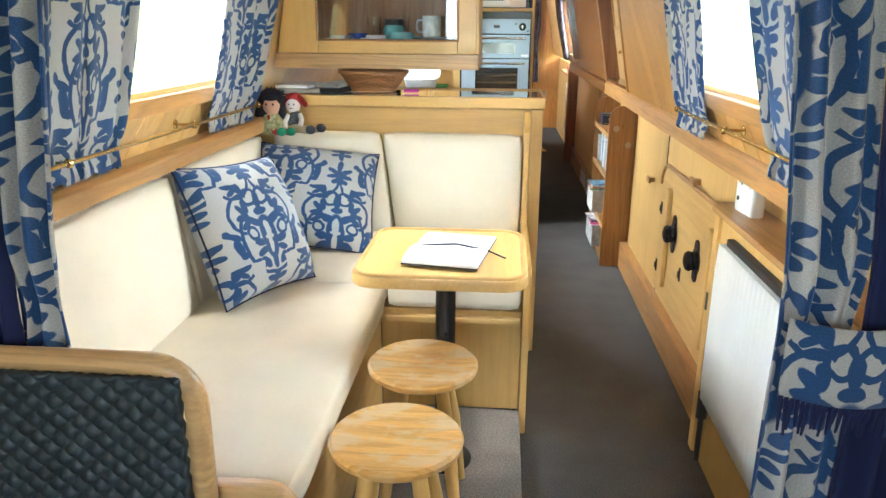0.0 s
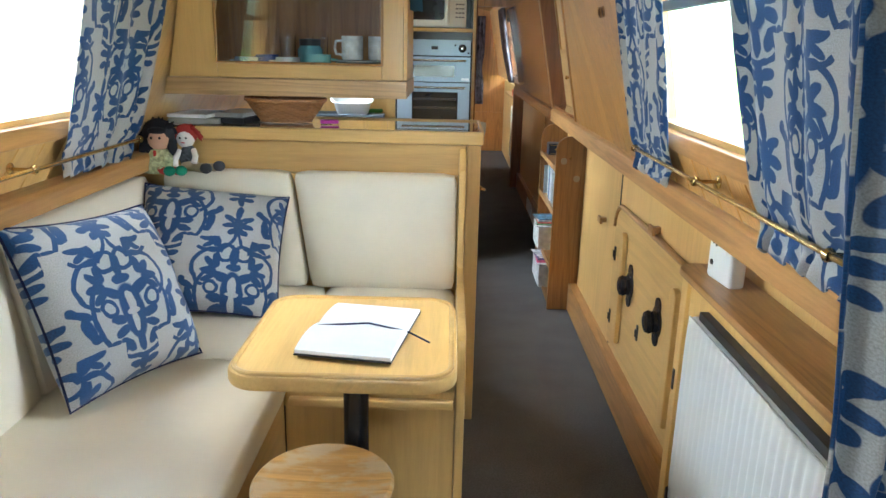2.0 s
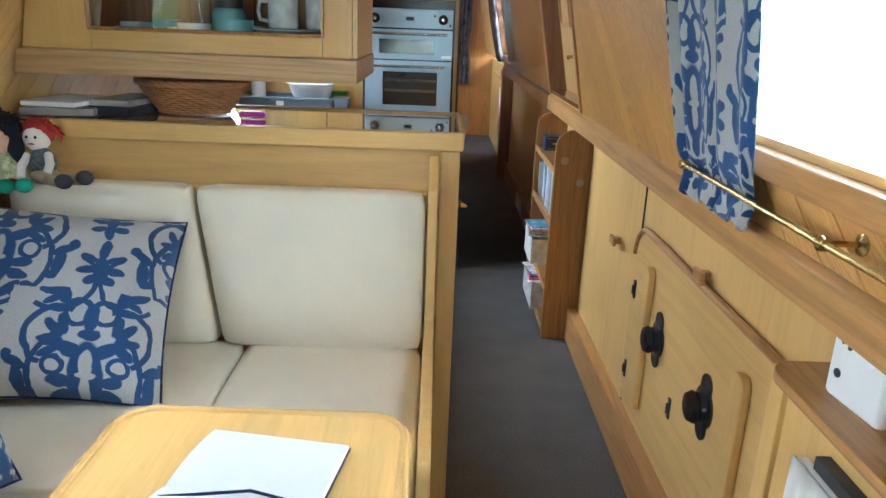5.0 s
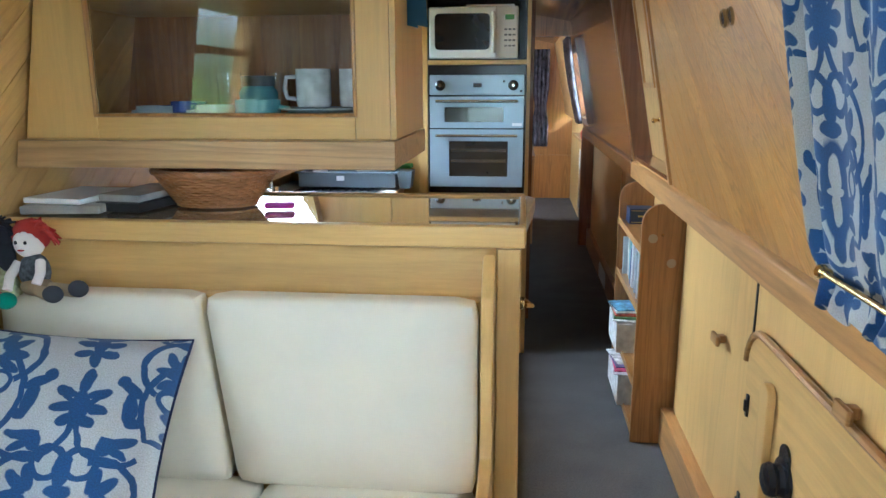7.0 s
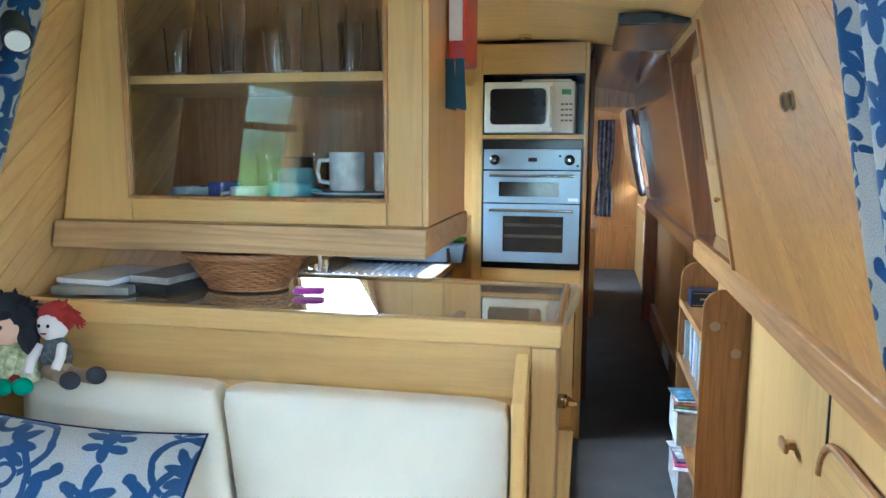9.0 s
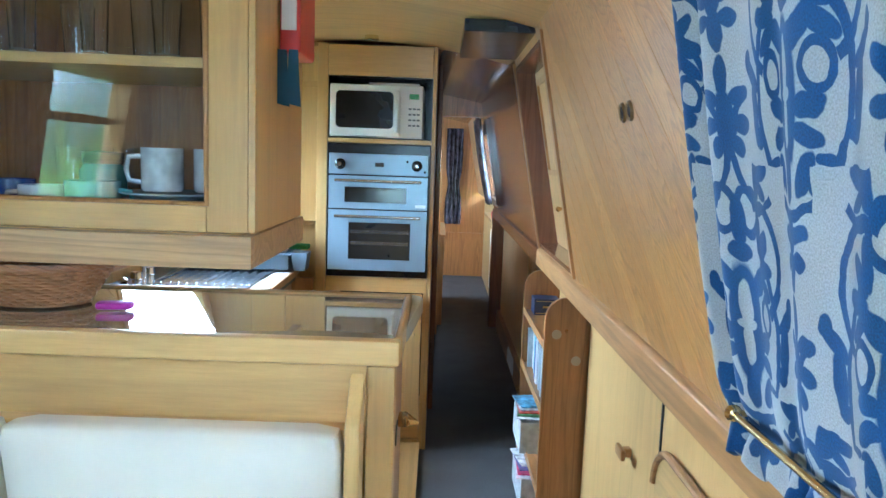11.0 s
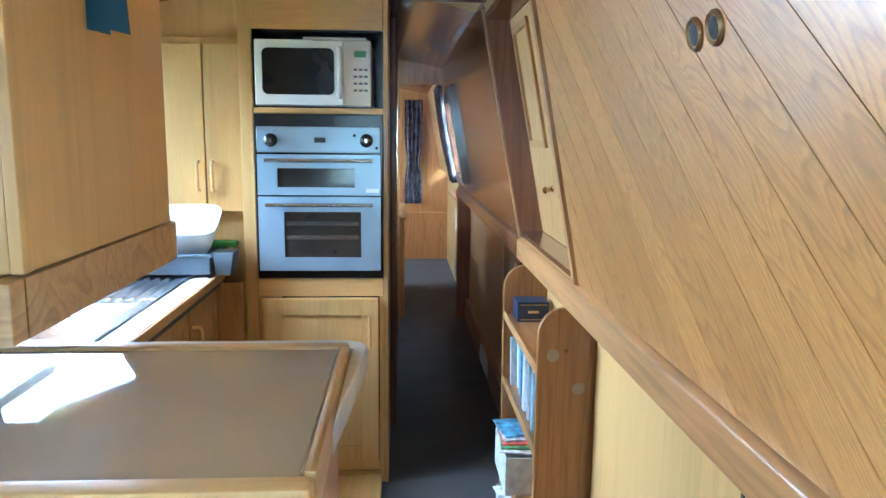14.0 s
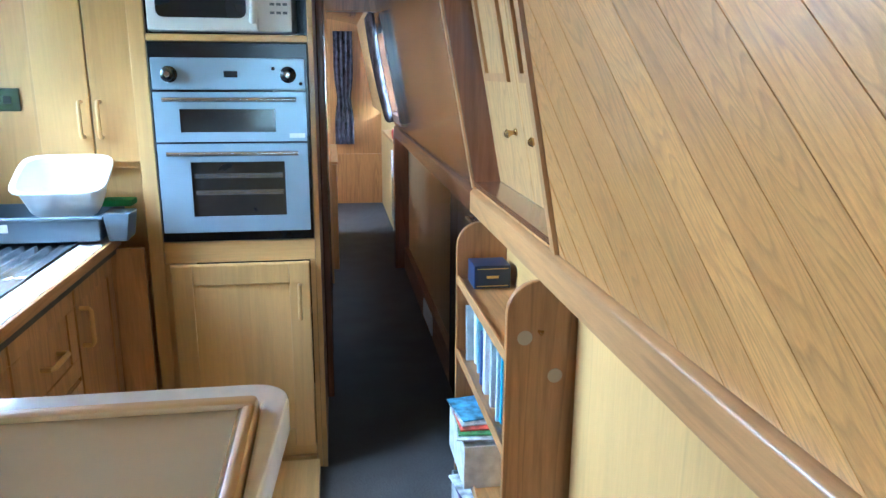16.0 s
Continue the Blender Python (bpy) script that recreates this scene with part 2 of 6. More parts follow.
carpet_light = carpet_mat("grey_carpet", (0.22, 0.20, 0.18))
damask_m = damask("blue_scroll_linen", 1.25)
damask_p = damask("blue_scroll_cushion", 1.2)
navy = plain("navy_lining", (0.003, 0.008, 0.05), 0.85, var=0.2, bump=0.2)
brass = plain("brass", (0.62, 0.47, 0.22), 0.22, 1.0, var=0.1, scale=30)
chrome = plain("chrome", (0.75, 0.75, 0.76), 0.12, 1.0, var=0.04)
steel = plain("brushed_steel", (0.62, 0.63, 0.64), 0.26, 1.0, var=0.06, scale=20, bump=0.03)
silver = plain("silver_enamel", (0.37, 0.47, 0.55), 0.32, 0.45, var=0.04)
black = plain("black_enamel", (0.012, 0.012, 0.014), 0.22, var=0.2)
rubber = plain("black_plastic", (0.02, 0.02, 0.022), 0.45, var=0.2)
white = plain("white_enamel", (0.82, 0.84, 0.82), 0.35, var=0.03)
paper = plain("white_paper", (0.85, 0.86, 0.88), 0.8, var=0.03)
glass = glass_mat("clear_glass")

# ---- building helpers ----


def thing(name, loc, label, category, group="", kind=""):
    ob = new(name)
    ob.location = loc
    ob.empty_display_size = 0.1
    return tagged(ob, label, category, group, kind)


def base_of(ob):
    p = Vector((0, 0, 0))
    while ob is not None:
        p = p + ob.location
        ob = ob.parent
    return p


def smooth_on(me, deg=35):
    me.polygons.foreach_set("use_smooth", [True] * len(me.polygons))
    me.set_sharp_from_angle(angle=math.radians(deg))


def part(name, bm, material, parent=None, label="", solid=0.0):
    """One mesh object, modelled in world metres, under a thing or a part."""
    if parent is not None:
        bmesh.ops.translate(bm, verts=bm.verts, vec=-base_of(parent))
    bmesh.ops.recalc_face_normals(bm, faces=bm.faces)
    me = bpy.data.meshes.new(name)
    bm.to_mesh(me)
    bm.free()
    smooth_on(me)
    me.materials.append(material)
    ob = new(name, me)
    if parent is not None:
        ob.parent = parent
    if label:
        tagged(ob, label)
    if name != "board" and len(me.polygons) < 400:
        ob.modifiers.new("flat_faces", 'WEIGHTED_NORMAL').keep_sharp = True
    if solid:
        s = ob.modifiers.new("thickness", 'SOLIDIFY')
        s.thickness = solid
        s.offset = 0
    return ob


def lone(name, bm, material, label="", category="", group="", kind="", solid=0.0):
    ob = part(name, bm, material, None, "", solid)
    return tagged(ob, label, category, group, kind)


def block(x0, x1, y0, y1, z0, z1, bevel=0.004, seg=2):
    bm = bmesh.new()
    bmesh.ops.create_cube(bm, size=1)
    bmesh.ops.scale(bm, verts=bm.verts, vec=(abs(x1 - x0), abs(y1 - y0), abs(z1 - z0)))
    bmesh.ops.translate(bm, verts=bm.verts, vec=((x0 + x1) / 2, (y0 + y1) / 2, (z0 + z1) / 2))
    if bevel:
        bevel = min(bevel, 0.45 * min(abs(x1 - x0), abs(y1 - y0), abs(z1 - z0)))
        bmesh.ops.bevel(bm, geom=bm.edges[:], offset=bevel, segments=seg, affect='EDGES', profile=0.5)
    return bm


def merge(*bms):
    out = bmesh.new()
    for b in bms:
        me = bpy.data.meshes.new("tmp")
        b.to_mesh(me)
        b.free()
        out.from_mesh(me)
        bpy.data.meshes.remove(me)
    return out


def prism(pts, axis, a0, a1, bevel=0.0, seg=2):
    """A profile of points pushed out along an axis. pts: (y, z) for x, (x, z) for y, (x, y) for z."""
    bm = bmesh.new()
    put = {'x': lambda a, p: (a, p[0], p[1]), 'y': lambda a, p: (p[0], a, p[1]), 'z': lambda a, p: (p[0], p[1], a)}[axis]
    lo = [bm.verts.new(put(a0, p)) for p in pts]
    hi = [bm.verts.new(put(a1, p)) for p in pts]
    bm.faces.new(lo)
    bm.faces.new(hi[::-1])
    n = len(pts)
    for i in range(n):
        bm.faces.new((lo[i], lo[(i + 1) % n], hi[(i + 1) % n], hi[i]))
    bmesh.ops.recalc_face_normals(bm, faces=bm.faces)
    if bevel:
        sharp = [e for e in bm.edges if len(e.link_faces) == 2 and e.calc_face_angle() > 0.6]
        bmesh.ops.bevel(bm, geom=sharp, offset=bevel, segments=seg, affect='EDGES', profile=0.5)
    return bm


def rounded(x0, x1, y0, y1, r, n=6):
    """Points of a rectangle with rounded corners; r may name four radii (from x0 y0, turning left)."""
    rs = r if isinstance(r, (tuple, list)) else (r, r, r, r)
    out = []
    for (cx, cy, a), q in zip(((x0, y0, 180), (x1, y0, 270), (x1, y1, 0), (x0, y1, 90)), rs):
        sx, sy = (1 if cx == x0 else -1), (1 if cy == y0 else -1)
        for i in range(n + 1 if q else 1):
            t = math.radians(a + 90 * i / n)
            out.append((cx + sx * q + q * math.cos(t), cy + sy * q + q * math.sin(t)))
    return out


def tube(points, r, sides=10, closed=False):
    bm = bmesh.new()
    pts = [Vector(p) for p in points]
    n = len(pts)
    rings = []
    up = None
    for i, p in enumerate(pts):
        a = pts[i - 1] if (i or closed) else p
        b = pts[(i + 1) % n] if (i < n - 1 or closed) else p
        d = (b - a).normalized()
        if up is None:
            up = Vector((0, 0, 1)) if abs(d.z) < 0.9 else Vector((1, 0, 0))
        s = d.cross(up).normalized()
        up = s.cross(d).normalized()
        rr = r[i] if isinstance(r, (list, tuple)) else r
        rings.append([bm.verts.new(p + rr * (math.cos(2 * math.pi * k / sides) * s + math.sin(2 * math.pi * k / sides) * up)) for k in range(sides)])
    for i in range(n if closed else n - 1):
        a, b = rings[i], rings[(i + 1) % n]
        for k in range(sides):
            bm.faces.new((a[k], a[(k + 1) % sides], b[(k + 1) % sides], b[k]))
    if not closed:
        bm.faces.new(rings[0])
        bm.faces.new(rings[-1])
    return bm


def lathe(profile, m, seg=20):
    """Turned shape: (radius, height) points about z, placed by m."""
    bm = bmesh.new()
    rings = []
    for r, z in profile:
        if r < 1e-5:
            rings.append([bm.verts.new((0, 0, z))])
        else:
            rings.append([bm.verts.new((r * math.cos(2 * math.pi * k / seg), r * math.sin(2 * math.pi * k / seg), z)) for k in range(seg)])
    for a, b in zip(rings, rings[1:]):
        for k in range(seg):
            q = [a[k % len(a)], a[(k + 1) % len(a)], b[(k + 1) % len(b)], b[k % len(b)]]
            q = list(dict.fromkeys(q))
            if len(q) > 2:
                bm.faces.new(q)
    for r in (rings[0], rings[-1]):
        if len(r) > 2:
            bm.faces.new(r)
    bm.transform(m)
    return bm


def sheet(f, nu, nv, uv=None):
    """A grid of f(a, b), a and b from 0 to 1, with its own cloth metres in uv(a, b)."""
    bm = bmesh.new()
    layer = bm.loops.layers.uv.new("UVMap")
    vs = [[bm.verts.new(f(i / nu, j / nv)) for j in range(nv + 1)] for i in range(nu + 1)]
    for i in range(nu):
        for j in range(nv):
            face = bm.faces.new((vs[i][j], vs[i + 1][j], vs[i + 1][j + 1], vs[i][j + 1]))
            if uv:
                for lp, (a, b) in zip(face.loops, ((i, j), (i + 1, j), (i + 1, j + 1), (i, j + 1))):
                    lp[layer].uv = uv(a / nu, b / nv)
    return bm


rng = random.Random(7)


def padded(x0, x1, y0, y1, z0, z1, r=0.03, puff=0.012, axis=2):
    """An upholstered cushion: rounded box with slightly swollen faces."""
    bm = bmesh.new()
    bmesh.ops.create_cube(bm, size=2)
    bmesh.ops.subdivide_edges(bm, edges=bm.edges[:], cuts=11, use_grid_fill=True)
    h = Vector(((x1 - x0) / 2, (y1 - y0) / 2, (z1 - z0) / 2))
    c = Vector(((x0 + x1) / 2, (y0 + y1) / 2, (z0 + z1) / 2))
    for v in bm.verts:
        q = Vector(v.co)
        w = (1 - q[(axis + 1) % 3] ** 4) * (1 - q[(axis + 2) % 3] ** 4)
        p = Vector([q[i] * h[i] for i in range(3)])
        inner = Vector([max(-(h[i] - r), min(h[i] - r, p[i])) for i in range(3)])
        d = p - inner
        if d.length > 1e-6:
            p = inner + d.normalized() * r
        p[axis] += math.copysign(puff * w, q[axis]) if abs(q[axis]) > 0.99 else 0
        v.co = c + p
    return bm


def wall_x(side, z):
    return 0.70 - 0.19 * (z - 1.08) if side > 0 else -1.02 + 0.19 * (z - 1.08)


def side_slab(side, y0, y1, z0, z1, inner, outer):
    """A piece of the leaning cabin side, between two depths behind its inner face."""
    a0, a1 = wall_x(side, z0), wall_x(side, z1)
    return prism([(a0 + side * inner, z0), (a1 + side * inner, z1), (a1 + side * outer, z1), (a0 + side * outer, z0)], 'y', y0, y1)


def clip(poly, axis, lim, keep):
    out = []
    for i, p in enumerate(poly):
        q = poly[(i + 1) % len(poly)]
        ip, iq = keep * (p[axis] - lim) >= 0, keep * (q[axis] - lim) >= 0
        if ip:
            out.append(p)
        if ip != iq:
            t = (lim - p[axis]) / (q[axis] - p[axis])
            out.append((p[0] + t * (q[0] - p[0]), p[1] + t * (q[1] - p[1])))
    return out


def slanting_boards(side, wall, regions, pitch=0.1185, start=0.103, material=None):
    """Boards that climb at 45 degrees along the cabin side, with grooves between them."""
    for y0, y1, z0, z1 in regions:
        k = math.floor((y0 - z1 - start) / pitch) - 1
        while k * pitch + start < y1 - z0 + pitch:
            c0, c1 = start + k * pitch + 0.0008, start + (k + 1) * pitch - 0.0008
            poly = [(c0 - 1, -1), (c1 - 1, -1), (c1 + 4, 4), (c0 + 4, 4)]
            for axis, lim, keep in ((0, y0, 1), (0, y1, -1), (1, z0, 1), (1, z1, -1)):
                poly = clip(poly, axis, lim, keep)
                if len(poly) < 3:
                    break
            k += 1
            if len(poly) < 3:
                continue
            cy, cz = sum(p[0] for p in poly) / len(poly), sum(p[1] for p in poly) / len(poly)
            bm = bmesh.new()
            rows = []
            for depth, inset in ((0.008, 0.0), (0.0045, 0.0), (0.0, 0.0050)):
                ring = []
                for y, z in poly:
                    dy, dz = cy - y, cz - z
                    n = math.hypot(dy, dz) or 1
                    yy, zz = y + dy / n * inset, z + dz / n * inset
                    ring.append(bm.verts.new((wall_x(side, zz) + side * depth, yy, zz)))
                rows.append(ring)
            for a, b in zip(rows, rows[1:]):
                for i in range(len(a)):
                    bm.faces.new((a[i], a[(i + 1) % len(a)], b[(i + 1) % len(a)], b[i]))
            bm.faces.new(rows[-1])
            part("board", bm, material or board, wall)


# ---- the cabin shell ----
BOW, STERN = -0.95, 10.8
lone("floor", block(-1.15, 0.95, BOW, STERN, -0.06, 0, 0), carpet, "worn grey-brown carpet along the whole cabin floor", "floor", kind="structure")
lone("ground", block(-300, 300, -300, 300, -0.75, -0.70, 0), plain("canal_bank_grass", (0.10, 0.19, 0.035), 0.95, var=0.4, scale=3, bump=0.5, bscale=9),
     "rough green grass of the canal bank", "ground", kind="structure")

R_WIN, L_WIN, L_GAL, R_FAR, L_FAR = (1.78, 2.68), (1.75, 2.62), (4.45, 5.34), (7.18, 7.95), (8.95, 9.85)
W0, W1, TOP = 1.205, 1.72, 2.02


def side_regions(wins, y0, y1, low):
    out, y = [], y0
    for a, b, z0, z1 in wins:
        out.append((y, a, low, TOP))
        if z0 > low:
            out.append((a, b, low, z0))
        out.append((a, b, z1, TOP))
        y = b
    out.append((y, y1, low, TOP))
    return out


RIGHT = side_regions([(*R_WIN, W0, W1), (4.20, 5.03, 1.07, 1.86), (*R_FAR, 1.15, 1.70)], BOW, STERN, 1.06)
LEFT = side_regions([(*L_WIN, W0, W1), (*L_GAL, 1.23, 1.81), (*L_FAR, W0, W1)], BOW, STERN, 1.05)
wall_right = lone("wall_right", merge(*[side_slab(1, *r, 0.009, 0.07) for r in RIGHT]), oak_y, "leaning cabin side lined with slanting oak boards", "wall", kind="structure")
wall_left = lone("wall_left", merge(*[side_slab(-1, *r, 0.009, 0.07) for r in LEFT]), oak_y, "leaning cabin side lined with slanting oak boards", "wall", kind="structure")
lone("wall_right_lower", block(0.80, 0.90, BOW, STERN, 0, 1.0, 0.0), ash_z, "plain pale ash panelling under the gunwale", "wall", kind="structure")
lone("wall_left_lower", block(-1.20, -1.10, BOW, STERN, 0, 1.0, 0.0), ash_z, "plain pale ash panelling under the gunwale", "wall", kind="structure")
GUNWALE = [(0.688, 0.985), (0.688, 1.052), (0.70, 1.062), (0.90, 1.062), (0.90, 0.985)]
lone("trim_gunwale_right", prism(GUNWALE, 'y', BOW, 5.06, 0.004), oak_y, "oak gunwale rail with a rounded edge", "trim", kind="structure")
lone("trim_gunwale_passage", prism(GUNWALE, 'y', 5.062, 7.9, 0.004), dark_y, "dark glossy gunwale rail along the passage", "trim", kind="structure")
lone("trim_gunwale_left", prism([(-0.955, 0.995), (-0.955, 1.04), (-0.967, 1.052), (-1.2, 1.052), (-1.2, 0.995)], 'y', BOW, STERN, 0.004), oak_y,
     "oak gunwale ledge with a rounded edge", "trim", kind="structure")


def roof(y0, y1, material, name, label):
    def f(a, b):
        x = -0.95 + 1.60 * a
        return (x, y0 + (y1 - y0) * b, 1.995 - 0.11 * ((x + 0.16) / 0.8) ** 2)
    bm = sheet(f, 16, 1)
    up = bmesh.ops.extrude_face_region(bm, geom=bm.faces[:])
    bmesh.ops.translate(bm, verts=[v for v in up["geom"] if isinstance(v, bmesh.types.BMVert)], vec=(0, 0, 0.08))
    return lone(name, bm, material, label, "ceiling", kind="structure")


roof(BOW, 4.35, ash_x, "ceiling", "pale varnished wooden cabin ceiling")
roof(4.35, 5.30, ash_x, "ceiling_galley", "pale varnished wooden cabin ceiling")
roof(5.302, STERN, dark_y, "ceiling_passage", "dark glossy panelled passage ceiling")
lone("wall_stern", block(-1.2, 0.95, STERN, STERN + 0.08, 0, 2.05, 0), orange_z, "orange varnished end bulkhead", "wall", kind="structure")

# unseen bow bulkhead with two glazed doors, added behind the walker to let light in
lone("wall_bow", merge(block(-1.2, -0.62, BOW - 0.06, BOW, 0, 2.05, 0), block(0.30, 0.95, BOW - 0.06, BOW, 0, 2.05, 0),
                       block(-0.62, 0.30, BOW - 0.06, BOW, 1.76, 2.05, 0)), ash_z, "unseen pale wooden bow bulkhead", "wall", kind="structure")
for i, (a, b) in enumerate(((-0.615, -0.165), (-0.155, 0.295))):
    d = lone("door_%d" % (i + 1), merge(block(a, a + 0.07, BOW - 0.05, BOW - 0.01, 0.02, 1.75), block(b - 0.07, b, BOW - 0.05, BOW - 0.01, 0.02, 1.75),
                                        block(a + 0.07, b - 0.07, BOW - 0.05, BOW - 0.01, 0.02, 0.90), block(a + 0.07, b - 0.07, BOW - 0.05, BOW - 0.01, 1.67, 1.75)),
             oak_z, "unseen glazed wooden bow door behind the walker", "door", kind="structure")
    p = part("pane", block(a + 0.07, b - 0.07, BOW - 0.034, BOW - 0.028, 0.90, 1.67, 0), glass, d)
    p.visible_shadow = False
    part("door_handle", tube([(b - 0.03, BOW, 1.0), (b - 0.03, BOW + 0.03, 1.0), (b - 0.10, BOW + 0.03, 1.0)], 0.008), brass, d)


def side_window(name, side, y0, y1, z0, z1, lining=None):
    w = thing(name, (wall_x(side, z0), (y0 + y1) / 2, z0), "cabin window with an oak lining and sill", "window", kind="structure")
    f = 0.035
    part("window_frame", merge(side_slab(side, y0, y0 + f, z0, z1, -0.006, 0.07), side_slab(side, y1 - f, y1, z0, z1, -0.006, 0.07),
                               side_slab(side, y0 + f, y1 - f, z1 - f, z1, -0.006, 0.07), side_slab(side, y0 + f, y1 - f, z0, z0 + 0.02, 0.012, 0.07)), lining or ash_y, w)
    x = wall_x(side, z0)
    part("window_sill", block(x - side * 0.018, x + side * 0.068, y0 - 0.03, y1 + 0.03, z0 - 0.045, z0 + 0.004, 0.006), oak_y, w)
    part("glazing_bar", side_slab(side, y0 + f, y1 - f, z1 - 0.19, z1 - 0.165, 0.03, 0.055), rubber, w, "dark metal glazing bar")
    p = part("pane", side_slab(side, y0 + f, y1 - f, z0 + 0.02, z1 - f, 0.040, 0.045), glass, w)
    p.visible_shadow = False
    return w


side_window("window_1", 1, *R_WIN, W0, W1)
side_window("window_2", -1, *L_WIN, W0, W1)
side_window("window_3", -1, *L_GAL, 1.23, 1.81)
side_window("window_4", 1, *R_FAR, 1.15, 1.70, dark_z)
# unseen window, made up as the opening for the far cabin lamp
side_window("added_window_5", -1, *L_FAR, W0, W1)

# bulkheads: beside the galley, along the passage, and the doorway of the far cabin
lone("wall_galley_end", block(-1.2, -0.36, 5.42, 5.48, 0, 2.03, 0), ash_z, "pale wooden bulkhead at the end of the galley", "wall", kind="structure")
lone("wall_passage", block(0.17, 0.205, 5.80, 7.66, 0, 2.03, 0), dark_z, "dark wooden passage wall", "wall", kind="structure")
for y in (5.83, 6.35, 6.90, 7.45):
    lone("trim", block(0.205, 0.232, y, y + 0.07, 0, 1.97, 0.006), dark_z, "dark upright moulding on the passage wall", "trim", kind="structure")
lone("wall_far_left", block(-1.2, 0.17, 7.66, 7.72, 0, 2.03, 0), orange_z, "orange varnished cabin bulkhead", "wall", kind="structure")
lone("trim_doorway", merge(block(0.17, 0.245, 7.64, 7.74, 0, 1.80, 0.004), block(0.17, 0.70, 7.66, 7.72, 1.80, 2.03, 0.004)), orange_z,
     "varnished doorway frame of the far cabin", "trim", kind="structure")
lone("wall_passage_partition", block(0.70, 0.81, 7.98, 8.10, 0, 1.0, 0.004), dark_z, "brown end panel under the gunwale", "wall", kind="structure")

# ---- saloon ----
PLAT = 0.094
lone("platform", block(-1.10, 0.092, 1.05, 2.305, 0, PLAT, 0.004), carpet_light, "raised carpeted floor under the dinette table", "floor", kind="structure")

bench = thing("corner_bench", (-0.6, 2.3, 0), "L-shaped pale ash bench base with cream cushions on it", "bench")
part("base", block(-1.10, -0.40, 1.12, 2.30, PLAT, 0.47, 0.003), ash_y, bench)
part("front_panel", block(-0.40, 0.088, 2.31, 2.335, PLAT, 0.47, 0.003), ash_z, bench)
part("rail", block(-0.385, 0.085, 2.285, 2.308, 0.425, 0.452, 0.006), ash_x, bench)
part("deck", block(-1.10, 0.088, 2.337, 3.02, 0.40, 0.465, 0.003), ash_x, bench)
# end panel: low arm in front, tall upright at the back
part("end_panel", prism([(2.30, 0.0), (2.30, 0.60), (2.315, 0.63), (2.36, 0.645), (2.86, 0.645), (2.905, 0.66), (2.925, 0.70), (2.93, 1.0), (3.0, 1.075), (3.0, 0.0)],
                        'x', 0.090, 0.116, 0.005), ash_z, bench)

lone("seat_cushion", padded(-0.965, -0.375, 1.14, 2.30, 0.472, 0.572, 0.03, 0.012), cream, "long cream vinyl seat cushion on the bench", "cushion", "bench cushions")
lone("seat_cushion", padded(-0.965, -0.385, 2.303, 2.965, 0.472, 0.570, 0.03, 0.010), cream, "cream vinyl corner seat cushion on the bench", "cushion", "bench cushions")
lone("seat_cushion", padded(-0.382, 0.086, 2.290, 2.965, 0.472, 0.570, 0.03, 0.010), cream, "cream vinyl seat cushion at the bench end", "cushion", "bench cushions")


def lean(bm, pivot, axis, deg):
    bmesh.ops.rotate(bm, verts=bm.verts, cent=pivot, matrix=Matrix.Rotation(math.radians(deg), 3, axis))
    return bm


lone("back_cushion", lean(padded(-0.975, -0.905, 1.14, 2.02, 0.555, 0.985, 0.028, 0.012, 0), (-0.94, 1.5, 0.56), 'Y', -8), cream,
     "cream vinyl backrest cushion under the ledge", "cushion", "backrest cushions")
lone("back_cushion", lean(padded(-0.975, -0.905, 2.03, 2.86, 0.555, 0.985, 0.028, 0.012, 0), (-0.94, 2.2, 0.56), 'Y', -8), cream,
     "cream vinyl backrest cushion under the ledge", "cushion", "backrest cushions")
# the corner cushion has a slanting side
def skew(bm, x0, x1, k0, k1, z0=0.565, z1=0.985):
    for v in bm.verts:
        f, h = (v.co.x - x0) / (x1 - x0), (v.co.z - z0) / (z1 - z0)
        v.co.x += h * (k0 + (k1 - k0) * f)
    return bm


bm = skew(padded(-0.95, -0.447, 2.900, 2.985, 0.565, 0.985, 0.026, 0.012, 1), -0.95, -0.447, 0, -0.058)
lone("back_cushion", lean(bm, (0, 2.985, 0.56), 'X', -3), cream, "cream vinyl corner backrest cushion with a slanting edge", "cushion", "backrest cushions")
bm = skew(padded(-0.435, 0.084, 2.900, 2.985, 0.565, 0.985, 0.026, 0.012, 1), -0.435, 0.084, -0.058, 0)
lone("back_cushion", lean(bm, (0, 2.985, 0.56), 'X', -3), cream, "cream vinyl backrest cushion beside the end panel", "cushion", "backrest cushions")
lone("cushion_shelf", block(-1.10, 0.088, 2.995, 3.03, 0.47, 0.972, 0.002), ash_x, "pale board behind the backrest cushions", "shelf", kind="structure")


